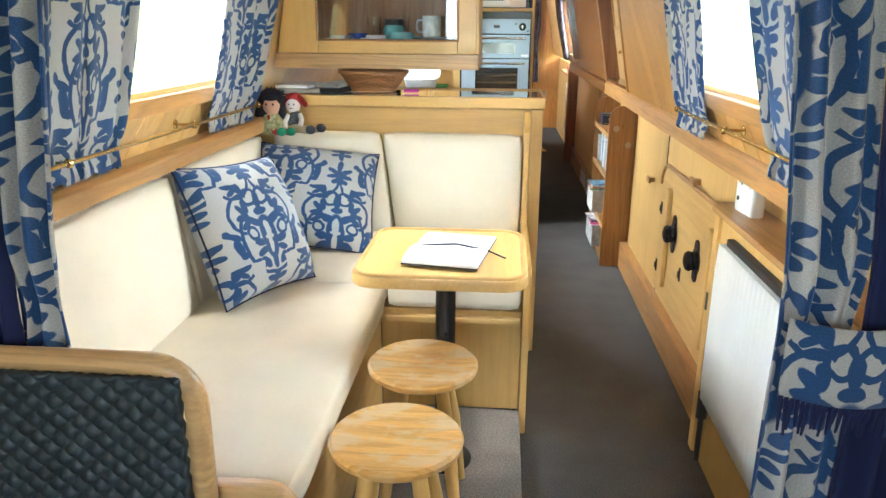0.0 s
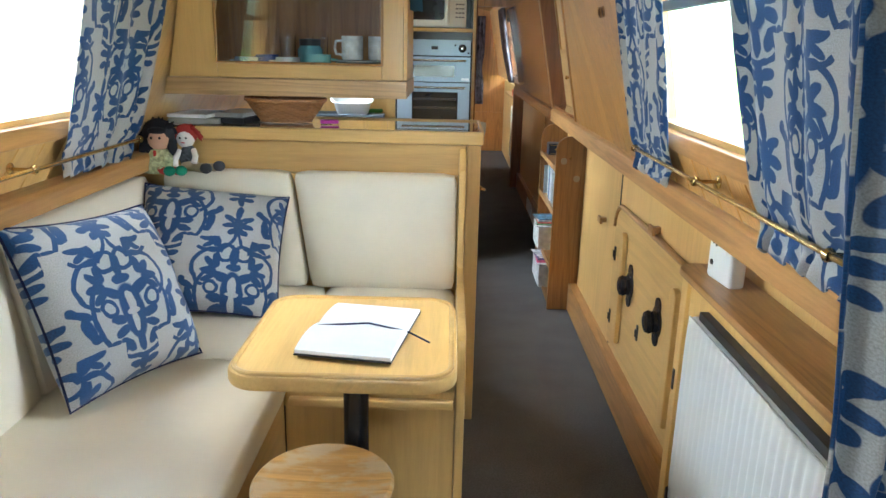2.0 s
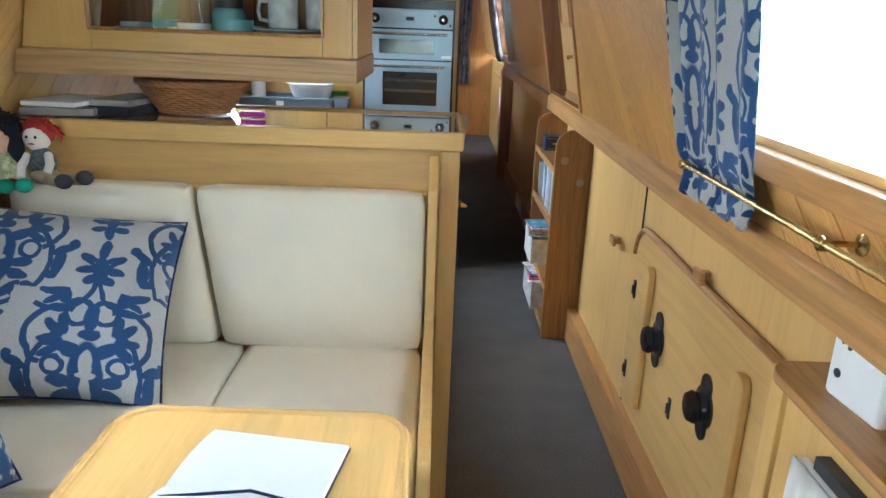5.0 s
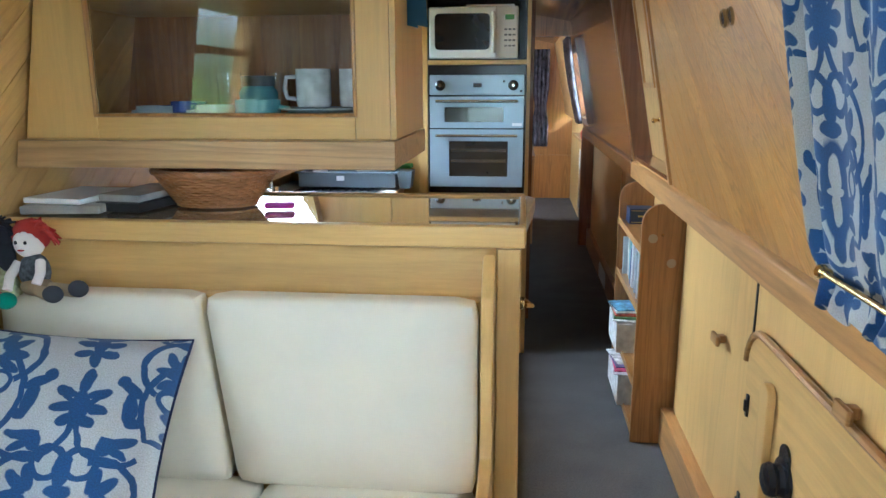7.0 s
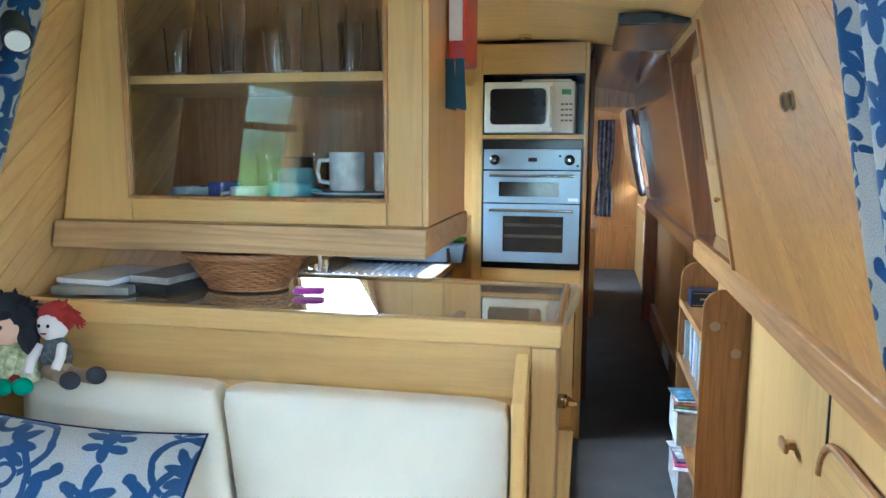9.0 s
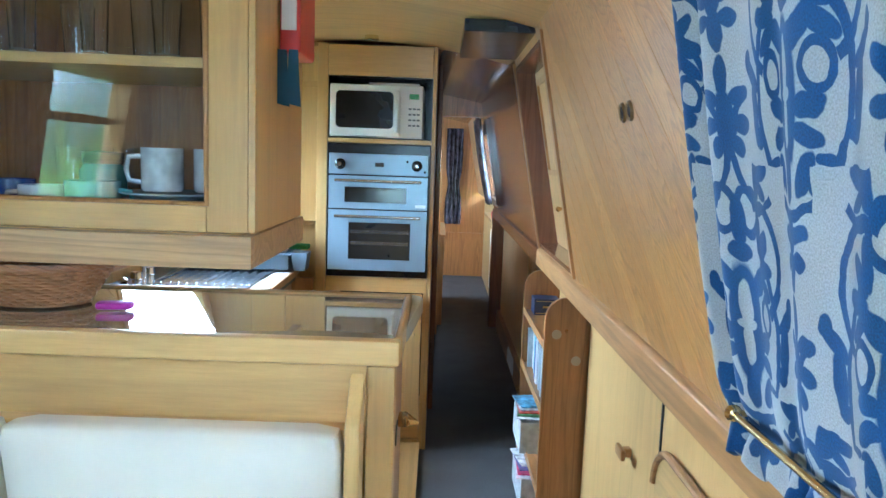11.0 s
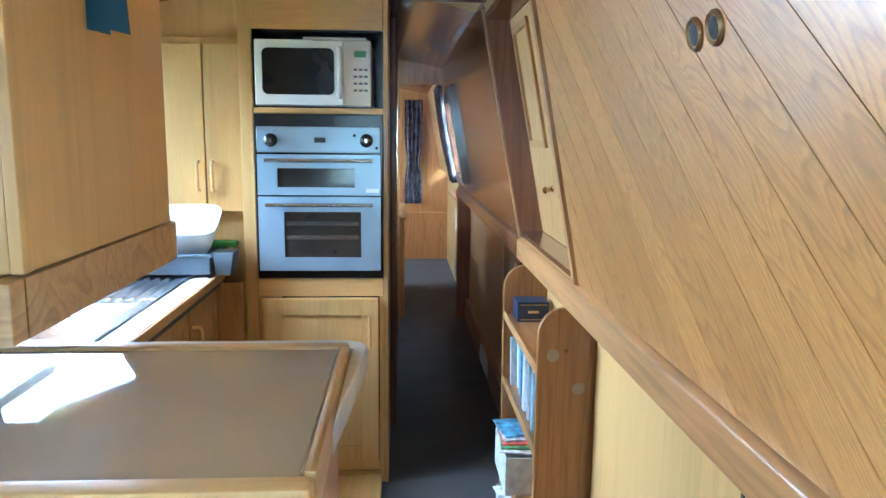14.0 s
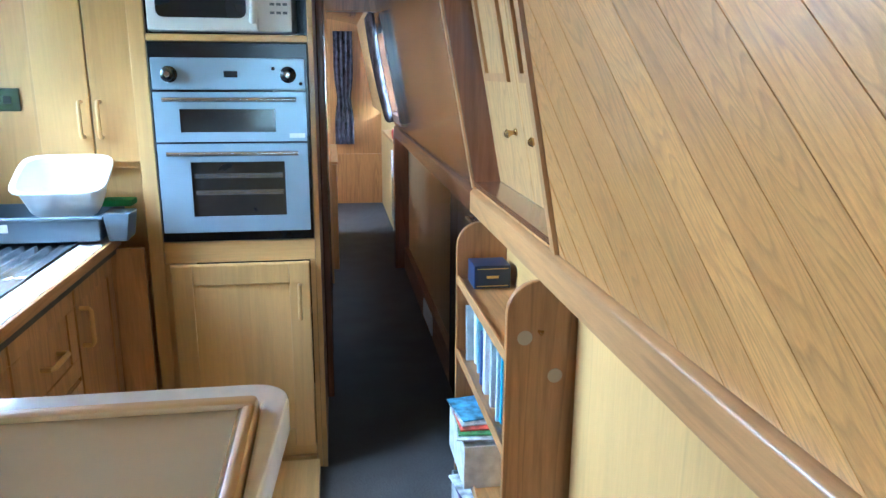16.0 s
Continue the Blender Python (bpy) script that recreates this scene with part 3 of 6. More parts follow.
def scatter_cushion(label, m, w, h, du=0.0, dv=0.0):
    def dome(a, b, s):
        u, v = 2 * a - 1, 2 * b - 1
        pin = 1 - 0.07 * (1 - u * u) * abs(v) ** 3
        pin2 = 1 - 0.07 * (1 - v * v) * abs(u) ** 3
        th = 0.098 * (max(0, 1 - abs(u) ** 2.8) * max(0, 1 - abs(v) ** 2.8)) ** 0.50
        crease = (0.005 * math.sin(7 * u + 4 * v) + 0.004 * math.sin(3 * u - 8 * v + 1)) * (1 - u * u) * (1 - v * v) + 0.006 * math.sin(14 * (u + v)) * abs(u * v) * (1 - u * u) * (1 - v * v)
        return Vector((u * w / 2 * pin2, s * (th + crease), v * h / 2 * pin))
    both = []
    for s in (-1, 1):
        both.append(sheet(lambda a, b: dome(a, b, s), 26, 26, lambda a, b: ((a - 0.5) * w + du, b * h + dv)))
    bm = merge(*both)
    bmesh.ops.remove_doubles(bm, verts=bm.verts, dist=0.0008)
    bm.transform(m)
    ob = thing("scatter_cushion", m.translation, label, "cushion", "blue patterned cushions")
    part("cover", bm, damask_p, ob)
    edge = [m @ dome(a, b, 1) for a, b in [(i / 14, 0) for i in range(14)] + [(1, i / 14) for i in range(14)] + [(1 - i / 14, 1) for i in range(14)] + [(0, 1 - i / 14) for i in range(14)]]
    part("piping", tube(edge, 0.0035, 6, True), navy, ob, "dark blue piping")
    return ob


def resting(c, across, up):
    """A pose at c with its x along across and its z as near to up as can be."""
    x = Vector(across).normalized()
    y = Vector(up).cross(x).normalized()
    z = x.cross(y)
    m = Matrix((x, y, z)).transposed().to_4x4()
    m.translation = c
    return m


scatter_cushion("beige cushion with blue scrollwork leaning on the side backrest", resting((-0.80, 2.165, 0.785), (0.36, 0.92, -0.06), (-0.30, 0.22, 0.75)), 0.44, 0.45, 0.03, 0.02)
scatter_cushion("beige cushion with blue scrollwork leaning into the corner", resting((-0.715, 2.69, 0.765), (0.96, 0.20, -0.12), (-0.14, 0.62, 0.72)), 0.47, 0.455, 0.13, 0.40)

# dinette table
table = thing("dinette_table", (-0.15, 1.99, PLAT), "small pale ash table on a black steel leg", "table")
TX0, TX1, TY0, TY1, TZ = -0.395, 0.083, 1.755, 2.245, 0.78
top = part("tabletop", prism(rounded(TX0, TX1, TY0, TY1, 0.07, 8), 'z', TZ - 0.038, TZ - 0.004, 0.008), ash_y, table)
rim = [(x, y, TZ - 0.003) for x, y in rounded(TX0 + 0.012, TX1 - 0.012, TY0 + 0.012, TY1 - 0.012, 0.06, 8)]
part("edge_bead", tube(rim, 0.006, 8, True), ash_x, table, "raised ash bead round the top")
part("leg", tube([(-0.15, 1.98, PLAT + 0.02), (-0.15, 1.98, TZ - 0.038)], 0.030, 20), black, table, "black steel tube")
part("floor_socket", lathe([(0.085, 0), (0.085, 0.008), (0.05, 0.018), (0.034, 0.03), (0, 0.03)], pose(-0.15, 1.98, PLAT)), rubber, table)

book = thing("notebook", (-0.135, 1.99, TZ), "open notebook with blank white pages on the table", "book")
bang = -9


def turned(bm, cx, cy, deg):
    bmesh.ops.rotate(bm, verts=bm.verts, cent=(cx, cy, 0), matrix=Matrix.Rotation(math.radians(deg), 3, 'Z'))
    return bm


part("cover", turned(block(-0.242, -0.028, 1.830, 2.140, TZ + 0.003, TZ + 0.007, 0.001), -0.135, 1.985, bang), rubber, book, "dark cover")
for s, z in ((0, 0.020), (1, 0.013)):
    def page(a, b, s=s, z=z):
        y = 1.985 + (a * 0.152) * (1 if s else -1)
        return (-0.240 + 0.210 * b, y, TZ + 0.008 + z * math.sin(math.pi * min(1, 0.12 + 0.80 * a)) ** 0.7)
    bm = sheet(page, 12, 2)
    ex = bmesh.ops.extrude_face_region(bm, geom=bm.faces[:])
    for v in ex["geom"]:
        if isinstance(v, bmesh.types.BMVert):
            v.co.z = TZ + 0.0075
    part("page_block", turned(bm, -0.135, 1.985, bang), paper, book)
part("ribbon", tube([(-0.235, 1.975, TZ + 0.022), (-0.12, 1.99, TZ + 0.024), (-0.03, 1.975, TZ + 0.012), (0.005, 1.955, TZ + 0.003), (0.022, 1.935, TZ + 0.003)], 0.0022, 6), navy, book, "dark marker ribbon")


def stool(x, y, label):
    st = thing("stool", (x, y, PLAT), label, "stool", "round wooden stools")
    sz = 0.53 - PLAT
    seat = lathe([(0, sz - 0.032), (0.138, sz - 0.032), (0.150, sz - 0.022), (0.152, sz - 0.010), (0.145, sz - 0.002), (0.12, sz - 0.004), (0, sz - 0.010)], pose(x, y, PLAT), 36)
    part("seat", seat, stool_wood, st, "worn round ash seat with pale patches")
    for k in range(4):
        a = math.radians(45 + 90 * k)
        c, s = math.cos(a), math.sin(a)
        part("leg", tube([(x + 0.075 * c, y + 0.075 * s, PLAT + sz - 0.03), (x + 0.112 * c, y + 0.112 * s, PLAT + 0.22), (x + 0.145 * c, y + 0.145 * s, PLAT)], [0.017, 0.021, 0.014], 12), ash_z, st)
    for k in range(2):
        a = math.radians(45 + 90 * k)
        c, s = math.cos(a) * 0.115, math.sin(a) * 0.115
        part("stretcher", tube([(x - c, y - s, PLAT + 0.16 + 0.03 * k), (x + c, y + s, PLAT + 0.16 + 0.03 * k)], 0.010, 8), ash_z, st)
    return st


def worn(name):
    m = wood(name, (0.70, 0.40, 0.12), 'x', rough=0.35, coat=0.3)
    t = m.node_tree
    b = t.nodes["Principled BSDF"]
    src = b.inputs["Base Color"].links[0].from_socket
    tc = t.nodes.new("ShaderNodeTexCoord")
    mp = t.nodes.new("ShaderNodeMapping")
    mp.inputs["Scale"].default_value = (7, 13, 7)
    n = nd(t, "ShaderNodeTexNoise", Scale=1.0, Detail=4.0, Roughness=0.6)
    t.links.new(tc.outputs["Object"], mp.inputs[0])
    t.links.new(mp.outputs[0], n.inputs[0])
    f = ramp(t, n.outputs[0], [(0.48, (0, 0, 0)), (0.58, (0.75, 0.75, 0.75))])
    mx = t.nodes.new("ShaderNodeMixRGB")
    mx.inputs[2].default_value = (0.60, 0.47, 0.29, 1)
    t.links.new(f, mx.inputs[0])
    t.links.new(src, mx.inputs[1])
    t.links.new(mx.outputs[0], b.inputs["Base Color"])
    return m


stool_wood = worn("worn_stool_seat")
stool(-0.196, 1.782, "round ash stool with a worn seat tucked under the table")
stool(-0.215, 1.405, "round ash stool with a worn seat in front of the table")

# ---- right side: cupboard, radiator box ----
lone("plinth", prism(rounded(0.738, 0.80, 2.26, 4.29, (0, 0.0, 0.0, 0.0)), 'z', 0, 0.16, 0.006), oak_y, "oak plinth along the side cupboards", "baseboard", kind="structure")
cup = thing("side_cupboard", (0.79, 2.9, 0.16), "pale ash side cupboard with an arched door and black vents", "cupboard")
part("body", block(0.782, 0.80, 2.285, 4.26, 0.16, 0.985, 0.002), ash_z, cup)
dz0, dz1, dy0, dy1 = 0.20, 0.81, 2.37, 3.40
arch = [(dy0, dz0), (dy1, dz0), (dy1, dz1 - 0.10)] + [(dy1 - 0.10 + 0.10 * math.cos(math.radians(a)), dz1 - 0.10 + 0.10 * math.sin(math.radians(a))) for a in range(15, 91, 15)] + [(dy0, dz1)]
door = part("door", prism(arch, 'x', 0.764, 0.780, 0.005), ash_y, cup)
bead = [(0.764, y, z) for y, z in arch[2:]]
part("bead", tube(bead, 0.010, 8), oak_y, cup, "oak bead over the door")
for y in (2.52, 3.20):
    part("batten", prism(rounded(y - 0.032, y + 0.032, 0.27, 0.73, (0.0, 0.0, 0.03, 0.03), 4), 'x', 0.742, 0.763, 0.006), ash_z, cup)
part("split_line", block(0.778, 0.7815, 3.415, 3.423, 0.17, 0.98, 0), rubber, cup, "dark joint between the panels")
for y in (3.08, 2.70):
    mm = pose(0.763, y, 0.55, 0, -90, 0)
    v = part("vent", lathe([(0.052, 0), (0.052, 0.006), (0.040, 0.010), (0.036, 0.020), (0.040, 0.030), (0.034, 0.042), (0.020, 0.047), (0.0, 0.047)], mm, 24), black, cup, "black domed vent")
    part("flange", prism(rounded(y - 0.030, y + 0.030, 0.55 - 0.085, 0.55 + 0.085, 0.029, 6), 'x', 0.757, 0.7635, 0.002), black, v)


def peg(y, z, x, parent):
    part("toggle", merge(block(x - 0.022, x, y - 0.012, y + 0.012, z - 0.012, z + 0.012, 0.004), block(x - 0.036, x - 0.022, y - 0.035, y + 0.030, z - 0.016, z + 0.016, 0.008)), oak_y, parent, "turned oak toggle")


peg(2.83, 0.835, 0.780, cup)
peg(3.66, 0.675, 0.780, cup)
for y, z in ((3.36, 0.60), (3.36, 0.32), (2.92, 0.42)):
    part("hinge", merge(block(0.758, 0.764, y - 0.008, y + 0.008, z - 0.03, z + 0.03, 0.002), tube([(0.758, y, z - 0.014), (0.758, y, z + 0.014)], 0.006, 8)), rubber, cup, "small black hinge")

box = thing("radiator_box", (0.72, 1.6, 0), "ash box with a shelf top behind the radiator", "cupboard")
part("side", block(0.700, 0.80, 1.05, 2.285, 0.0, 0.868, 0.004), ash_z, box)
part("edge_post", block(0.690, 0.71, 2.245, 2.292, 0.0, 0.868, 0.004), ash_z, box)
part("shelf", prism(rounded(0.655, 0.80, 1.05, 2.26, (0, 0, 0.03, 0.05), 5), 'z', 0.868, 0.888, 0.004), oak_y, box)
part("hinge", block(0.686, 0.690, 2.262, 2.276, 0.52, 0.58, 0.002), rubber, box, "small black hinge")

rad = thing("radiator", (0.67, 1.65, 0.26), "white ribbed panel radiator on the box side", "radiator")


def ribbed(a, b):
    y = 1.15 + 0.99 * a
    k = (y / 0.033) % 1.0
    return (0.668 - 0.007 * (0.5 - 0.5 * math.cos(2 * math.pi * k)) * (1 if 0.03 < b < 0.97 else 0.2), y, 0.265 + 0.52 * b)


bm = sheet(ribbed, 180, 8)
part("panel", bm, white, rad, solid=0.004)
part("frame", block(0.672, 0.690, 1.15, 2.14, 0.265, 0.785, 0.004), white, rad)
# black strip fills the gap over the panel to paint its shade
part("bracket_gap", block(0.675, 0.698, 1.15, 2.10, 0.79, 0.812, 0.002), rubber, rad, "black strip for the shaded gap above the panel")
part("valve", merge(tube([(0.685, 2.165, 0.02), (0.685, 2.165, 0.30)], 0.009, 10), tube([(0.685, 2.165, 0.18), (0.685, 2.165, 0.27)], 0.018, 12)), rubber, rad, "dark pipe and valve")

alarm = thing("gas_alarm", (0.735, 2.10, 0.888), "white plastic alarm box on the shelf", "alarm")
part("case", turned(block(0.705, 0.745, 2.04, 2.16, 0.888, 1.008, 0.010, 3), 0.725, 2.10, 6), white, alarm)
for y, z, r in ((2.135, 0.98, 0.004), (2.12, 0.976, 0.004), (2.075, 0.975, 0.010), (2.135, 0.93, 0.007)):
    part("button" if r > 0.005 else "light", turned(lathe([(r, 0), (r, 0.002), (0, 0.0025)], pose(0.7055, y, z, 0, -90, 0), 14), 0.725, 2.10, 6), rubber if r < 0.009 else paper, alarm)

# ---- breakfast bar ----
bar_top = plain("brown_glazed_top", (0.45, 0.345, 0.215), 0.04, var=0.10, scale=3, coat=1.0)
bar_top.node_tree.nodes["Principled BSDF"].inputs["Coat Roughness"].default_value = 0.02
bar_top.node_tree.nodes["Principled BSDF"].inputs["Specular IOR Level"].default_value = 0.8
laminate = plain("pale_laminate", (0.74, 0.71, 0.64), 0.18, var=0.06, scale=40)
bar = thing("breakfast_bar", (-0.4, 3.2, 0), "pale ash breakfast bar with a glossy brown top", "counter")
part("front_panel", block(-1.08, 0.116, 3.032, 3.052, 0.40, 1.084, 0.002), ash_x, bar)
part("end_panel", block(0.118, 0.168, 3.004, 3.06, 0.0, 1.084, 0.005), ash_z, bar)
part("end_panel", block(0.130, 0.160, 3.062, 3.44, 0.0, 1.084, 0.003), oak_z, bar)
part("front_edge", block(-1.10, 0.176, 3.000, 3.030, 1.085, 1.131, 0.006), ash_x, bar)
part("worktop", block(-1.10, 0.164, 3.031, 3.425, 1.092, 1.127, 0), bar_top, bar, "glossy brown worktop")
part("side_edge", block(0.165, 0.178, 3.031, 3.425, 1.085, 1.133, 0.005), ash_y, bar)
part("back_edge", block(-1.10, 0.178, 3.426, 3.446, 1.085, 1.133, 0.006), ash_x, bar)
# chrome rod added to imitate the highlight along the glass edge
part("glass_edge", tube([(0.1635, 3.034, 1.129), (0.1635, 3.42, 1.129)], 0.0022, 6), chrome, bar, "thin chrome rod for the glint on the glass edge")
flap = [(0.179, 3.16), (0.195, 3.34)] + [(0.168 + 0.036 * math.cos(math.radians(a)), 3.458 + 0.036 * math.sin(math.radians(a))) for a in range(0, 91, 15)] + [(0.06, 3.494), (-0.60, 3.494), (-0.60, 3.447), (0.179, 3.447)]
part("lower_ledge", prism(flap, 'z', 1.082, 1.122, 0.005), laminate, bar, "pale rounded ledge behind the bar")
part("fret", prism([(3.20, 0.86), (3.215, 0.90), (3.225, 0.875), (3.245, 0.90), (3.24, 0.85)], 'x', 0.1605, 0.163), rubber, bar, "small dark cut-out mark")
part("catch", merge(block(0.160, 0.182, 3.30, 3.34, 0.86, 0.885, 0.005), tube([(0.182, 3.30, 0.872), (0.20, 3.32, 0.866), (0.182, 3.345, 0.872)], 0.006, 8)), brass, bar, "brass catch")

# ---- crockery cabinet over the bar ----
cab = thing("crockery_cabinet", (-0.53, 3.3, 1.235), "pale ash wall cabinet with a glass front full of crockery", "cabinet")
C0, C1, CT = 3.11, 3.555, 1.97


def lx(z):
    return wall_x(-1, z) + 0.012


part("valance", merge(prism([(lx(1.235), 1.235), (-0.104, 1.235), (-0.104, 1.296), (lx(1.296), 1.296)], 'y', 3.080, 3.108, 0.003),
                      block(-0.128, -0.104, 3.109, 3.575, 1.235, 1.296, 0.003)), oak_x, cab)
part("bottom", prism([(lx(1.284), 1.284), (-0.13, 1.284), (-0.13, 1.297), (lx(1.297), 1.297)], 'y', 3.109, C1), ash_x, cab)
part("left_stile", prism([(lx(1.298), 1.298), (-0.79, 1.298), (-0.79, CT), (lx(CT), CT)], 'y', C0, C0 + 0.022, 0.002), ash_z, cab)
part("right_stile", block(-0.195, -0.118, C0, C0 + 0.022, 1.298, CT, 0.003), ash_z, cab)
part("bottom_rail", block(-0.789, -0.196, C0 + 0.001, C0 + 0.022, 1.298, 1.350, 0.002), ash_x, cab)
part("top_rail", block(-0.789, -0.196, C0 + 0.001, C0 + 0.022, 1.895, CT, 0.002), ash_x, cab)
part("bead", tube([(-0.790, C0, 1.90), (-0.790, C0, 1.351), (-0.195, C0, 1.351), (-0.195, C0, 1.90)], 0.0065, 8), oak_z, cab, "oak bead round the glass")
part("side_panel", block(-0.117, -0.107, C0 + 0.004, C1, 1.298, CT, 0.002), ash_z, cab)
part("corner_strip", block(-0.1175, -0.104, C0 - 0.003, C0 + 0.016, 1.298, CT, 0.003), ash_z, cab)
part("back", prism([(lx(1.298), 1.298), (-0.12, 1.298), (-0.12, CT), (lx(CT), CT)], 'y', C1 - 0.012, C1), pine_z, cab)
part("shelf", prism([(lx(1.60) + 0.002, 1.600), (-0.12, 1.600), (-0.12, 1.620), (lx(1.62) + 0.002, 1.620)], 'y', 3.15, C1 - 0.014, 0.003), ash_x, cab)
part("pane", block(-0.788, -0.197, C0 + 0.010, C0 + 0.014, 1.351, 1.894, 0), glass, cab).visible_shadow = False

china = plain("white_china", (0.78, 0.80, 0.80), 0.15, var=0.03)
teal = plain("pale_turquoise_china", (0.16, 0.42, 0.45), 0.18, var=0.05)
blue_china = plain("deep_blue_china", (0.015, 0.04, 0.22), 0.15, var=0.1)
blue_grey = plain("blue_grey_china", (0.34, 0.42, 0.46), 0.18, var=0.05)
clear = glass_mat("drinking_glass")


def mug(x, y, z, r, h, material, label, group="mugs in the cabinet", turn=0):
    ob = thing("mug", (x, y, z), label, "mug", group)
    part("cup", lathe([(0, 0), (r * 0.9, 0), (r, 0.006), (r, h), (r - 0.004, h), (r - 0.005, 0.008), (0, 0.008)], pose(x, y, z), 22), material, ob)
    c, s = math.cos(math.radians(turn)), math.sin(math.radians(turn))
    pts = [(x + c * (r + q * 0.026), y + s * (r + q * 0.026), z + h * k) for q, k in ((-0.1, 0.80), (0.8, 0.78), (1.0, 0.5), (0.8, 0.25), (-0.1, 0.2))]
    part("handle", tube(pts, 0.005, 8), material, ob)
    return ob


def plate(x, y, z, r, material):
    return lone("plate", lathe([(0, 0), (r * 0.55, 0), (r * 0.65, 0.004), (r, 0.013), (r, 0.016), (r * 0.62, 0.007), (0, 0.005)], pose(x, y, z), 28), material,
                "pale blue-grey plate in a stack", "plate", "stacked plates")


for i in range(5):
    plate(-0.30, 3.24, 1.298 + 0.0125 * i, 0.105, blue_grey)
mug_scroll = plain("scribbled_china", (0.60, 0.61, 0.60), 0.2, var=0.25, scale=38)
mug(-0.315, 3.215, 1.366, 0.040, 0.085, mug_scroll, "white mug with grey scribbles on the plates", turn=200)
mug(-0.218, 3.235, 1.366, 0.040, 0.085, mug_scroll, "white mug with grey scribbles on the plates", turn=30)
mug(-0.445, 3.20, 1.298, 0.052, 0.085, teal, "pale turquoise mug on the cabinet floor", turn=0)
mug(-0.56, 3.23, 1.298, 0.045, 0.072, china, "white cup on the cabinet floor", turn=190)
mug(-0.65, 3.28, 1.312, 0.043, 0.066, blue_china, "deep blue mug on a saucer", turn=180)
mug(-0.72, 3.25, 1.298, 0.045, 0.07, blue_grey, "pale blue-grey cup on the cabinet floor", turn=170)
plate(-0.645, 3.26, 1.298, 0.075, blue_china)
jar = thing("coffee_jar", (-0.50, 3.36, 1.298), "glass jar with a black lid on the cabinet floor", "jar")
part("body", lathe([(0, 0), (0.045, 0), (0.048, 0.01), (0.048, 0.10), (0.038, 0.115), (0, 0.115)], pose(-0.50, 3.36, 1.298)), teal, jar)
part("lid", lathe([(0, 0.115), (0.042, 0.115), (0.042, 0.14), (0, 0.142)], pose(-0.50, 3.36, 1.298)), rubber, jar, "black lid")
for k in range(8):
    x = -0.725 + 0.070 * k
    y = 3.22 + 0.08 * (k % 2)
    h, r = (0.11, 0.15, 0.165)[k % 3], 0.029 + 0.005 * (k % 2)
    lone("drinking_glass", lathe([(0, 0), (r * 0.8, 0), (r, h), (r - 0.003, h), (r * 0.8 - 0.003, 0.012), (0, 0.012)], pose(x, y, 1.620), 20), clear,
         "clear drinking glass on the upper shelf", "glass", "glasses on the shelf")
for x in (-0.60, -0.47):
    lone("drinking_glass", lathe([(0, 0), (0.026, 0), (0.032, 0.15), (0.030, 0.15), (0.024, 0.008), (0, 0.008)], pose(x, 3.42, 1.298), 16), clear,
         "tall clear glass behind the mugs", "glass", "glasses on the shelf")

red = plain("red_plastic", (0.55, 0.03, 0.02), 0.35, var=0.06)
fire = thing("fire_blanket", (-0.08, 3.40, 1.66), "red fire blanket box with grey-blue pull tapes", "fire blanket")
part("case", block(-0.106, -0.062, 3.30, 3.47, 1.655, 1.93, 0.008), red, fire)
part("label", block(-0.1005, -0.0700, 3.296, 3.2995, 1.70, 1.84, 0), paper, fire, "white printed label")
tape = plain("grey_blue_tape", (0.03, 0.10, 0.16), 0.8, var=0.15, bump=0.2)
for x, y in ((-0.098, 3.292), (-0.074, 3.288)):
    part("pull_tape", prism([(x - 0.009, 1.660), (x + 0.009, 1.660), (x + 0.016, 1.545), (x - 0.014, 1.552)], 'y', y, y + 0.0035, 0), tape, fire, "grey-blue pull tape")

# ---- galley worktop, sink, cupboards ----
tops = lone("galley_worktop", merge(block(-1.10, -0.452, 3.49, 4.17, 0.865, 0.90, 0.004), block(-0.53, -0.452, 4.172, 5.20, 0.865, 0.90, 0.004),
                                    block(-1.10, -0.96, 4.172, 5.20, 0.865, 0.90, 0.004), block(-1.10, -0.452, 5.202, 5.42, 0.865, 0.90, 0.004)), laminate,
            "pale laminate galley worktop with a wooden edge", "worktop")
lone("trim", block(-0.452, -0.440, 3.49, 5.24, 0.868, 0.899, 0.003), oak_y, "oak edge of the galley worktop", "trim", kind="structure")
lone("trim", block(-0.462, -0.446, 3.49, 5.22, 0.850, 0.864, 0), rubber, "dark strip under the worktop edge", "trim", kind="structure")
sink = thing("sink", (-0.74, 4.7, 0.9), "stainless steel sink with a ribbed drainer", "sink")


def drain(a, b):
    x, y = -0.955 + 0.42 * a, 4.72 + 0.475 * b
    inside = 0.05 < a < 0.95 and 0.06 < b < 0.94
    return (x, y, 0.903 + (-0.006 + 0.005 * math.cos(2 * math.pi * a * 11) if inside else 0.0))


part("drainer", sheet(drain, 132, 16), steel, sink, solid=0.002)
bx0, bx1, by0, by1 = -0.905, -0.575, 4.27, 4.66
part("rim", merge(block(-0.955, bx0, 4.175, 4.718, 0.899, 0.905, 0.002), block(bx1, -0.535, 4.175, 4.718, 0.899, 0.905, 0.002),
                  block(bx0, bx1, 4.175, by0, 0.899, 0.905, 0.002), block(bx0, bx1, by1, 4.718, 0.899, 0.905, 0.002)), steel, sink)


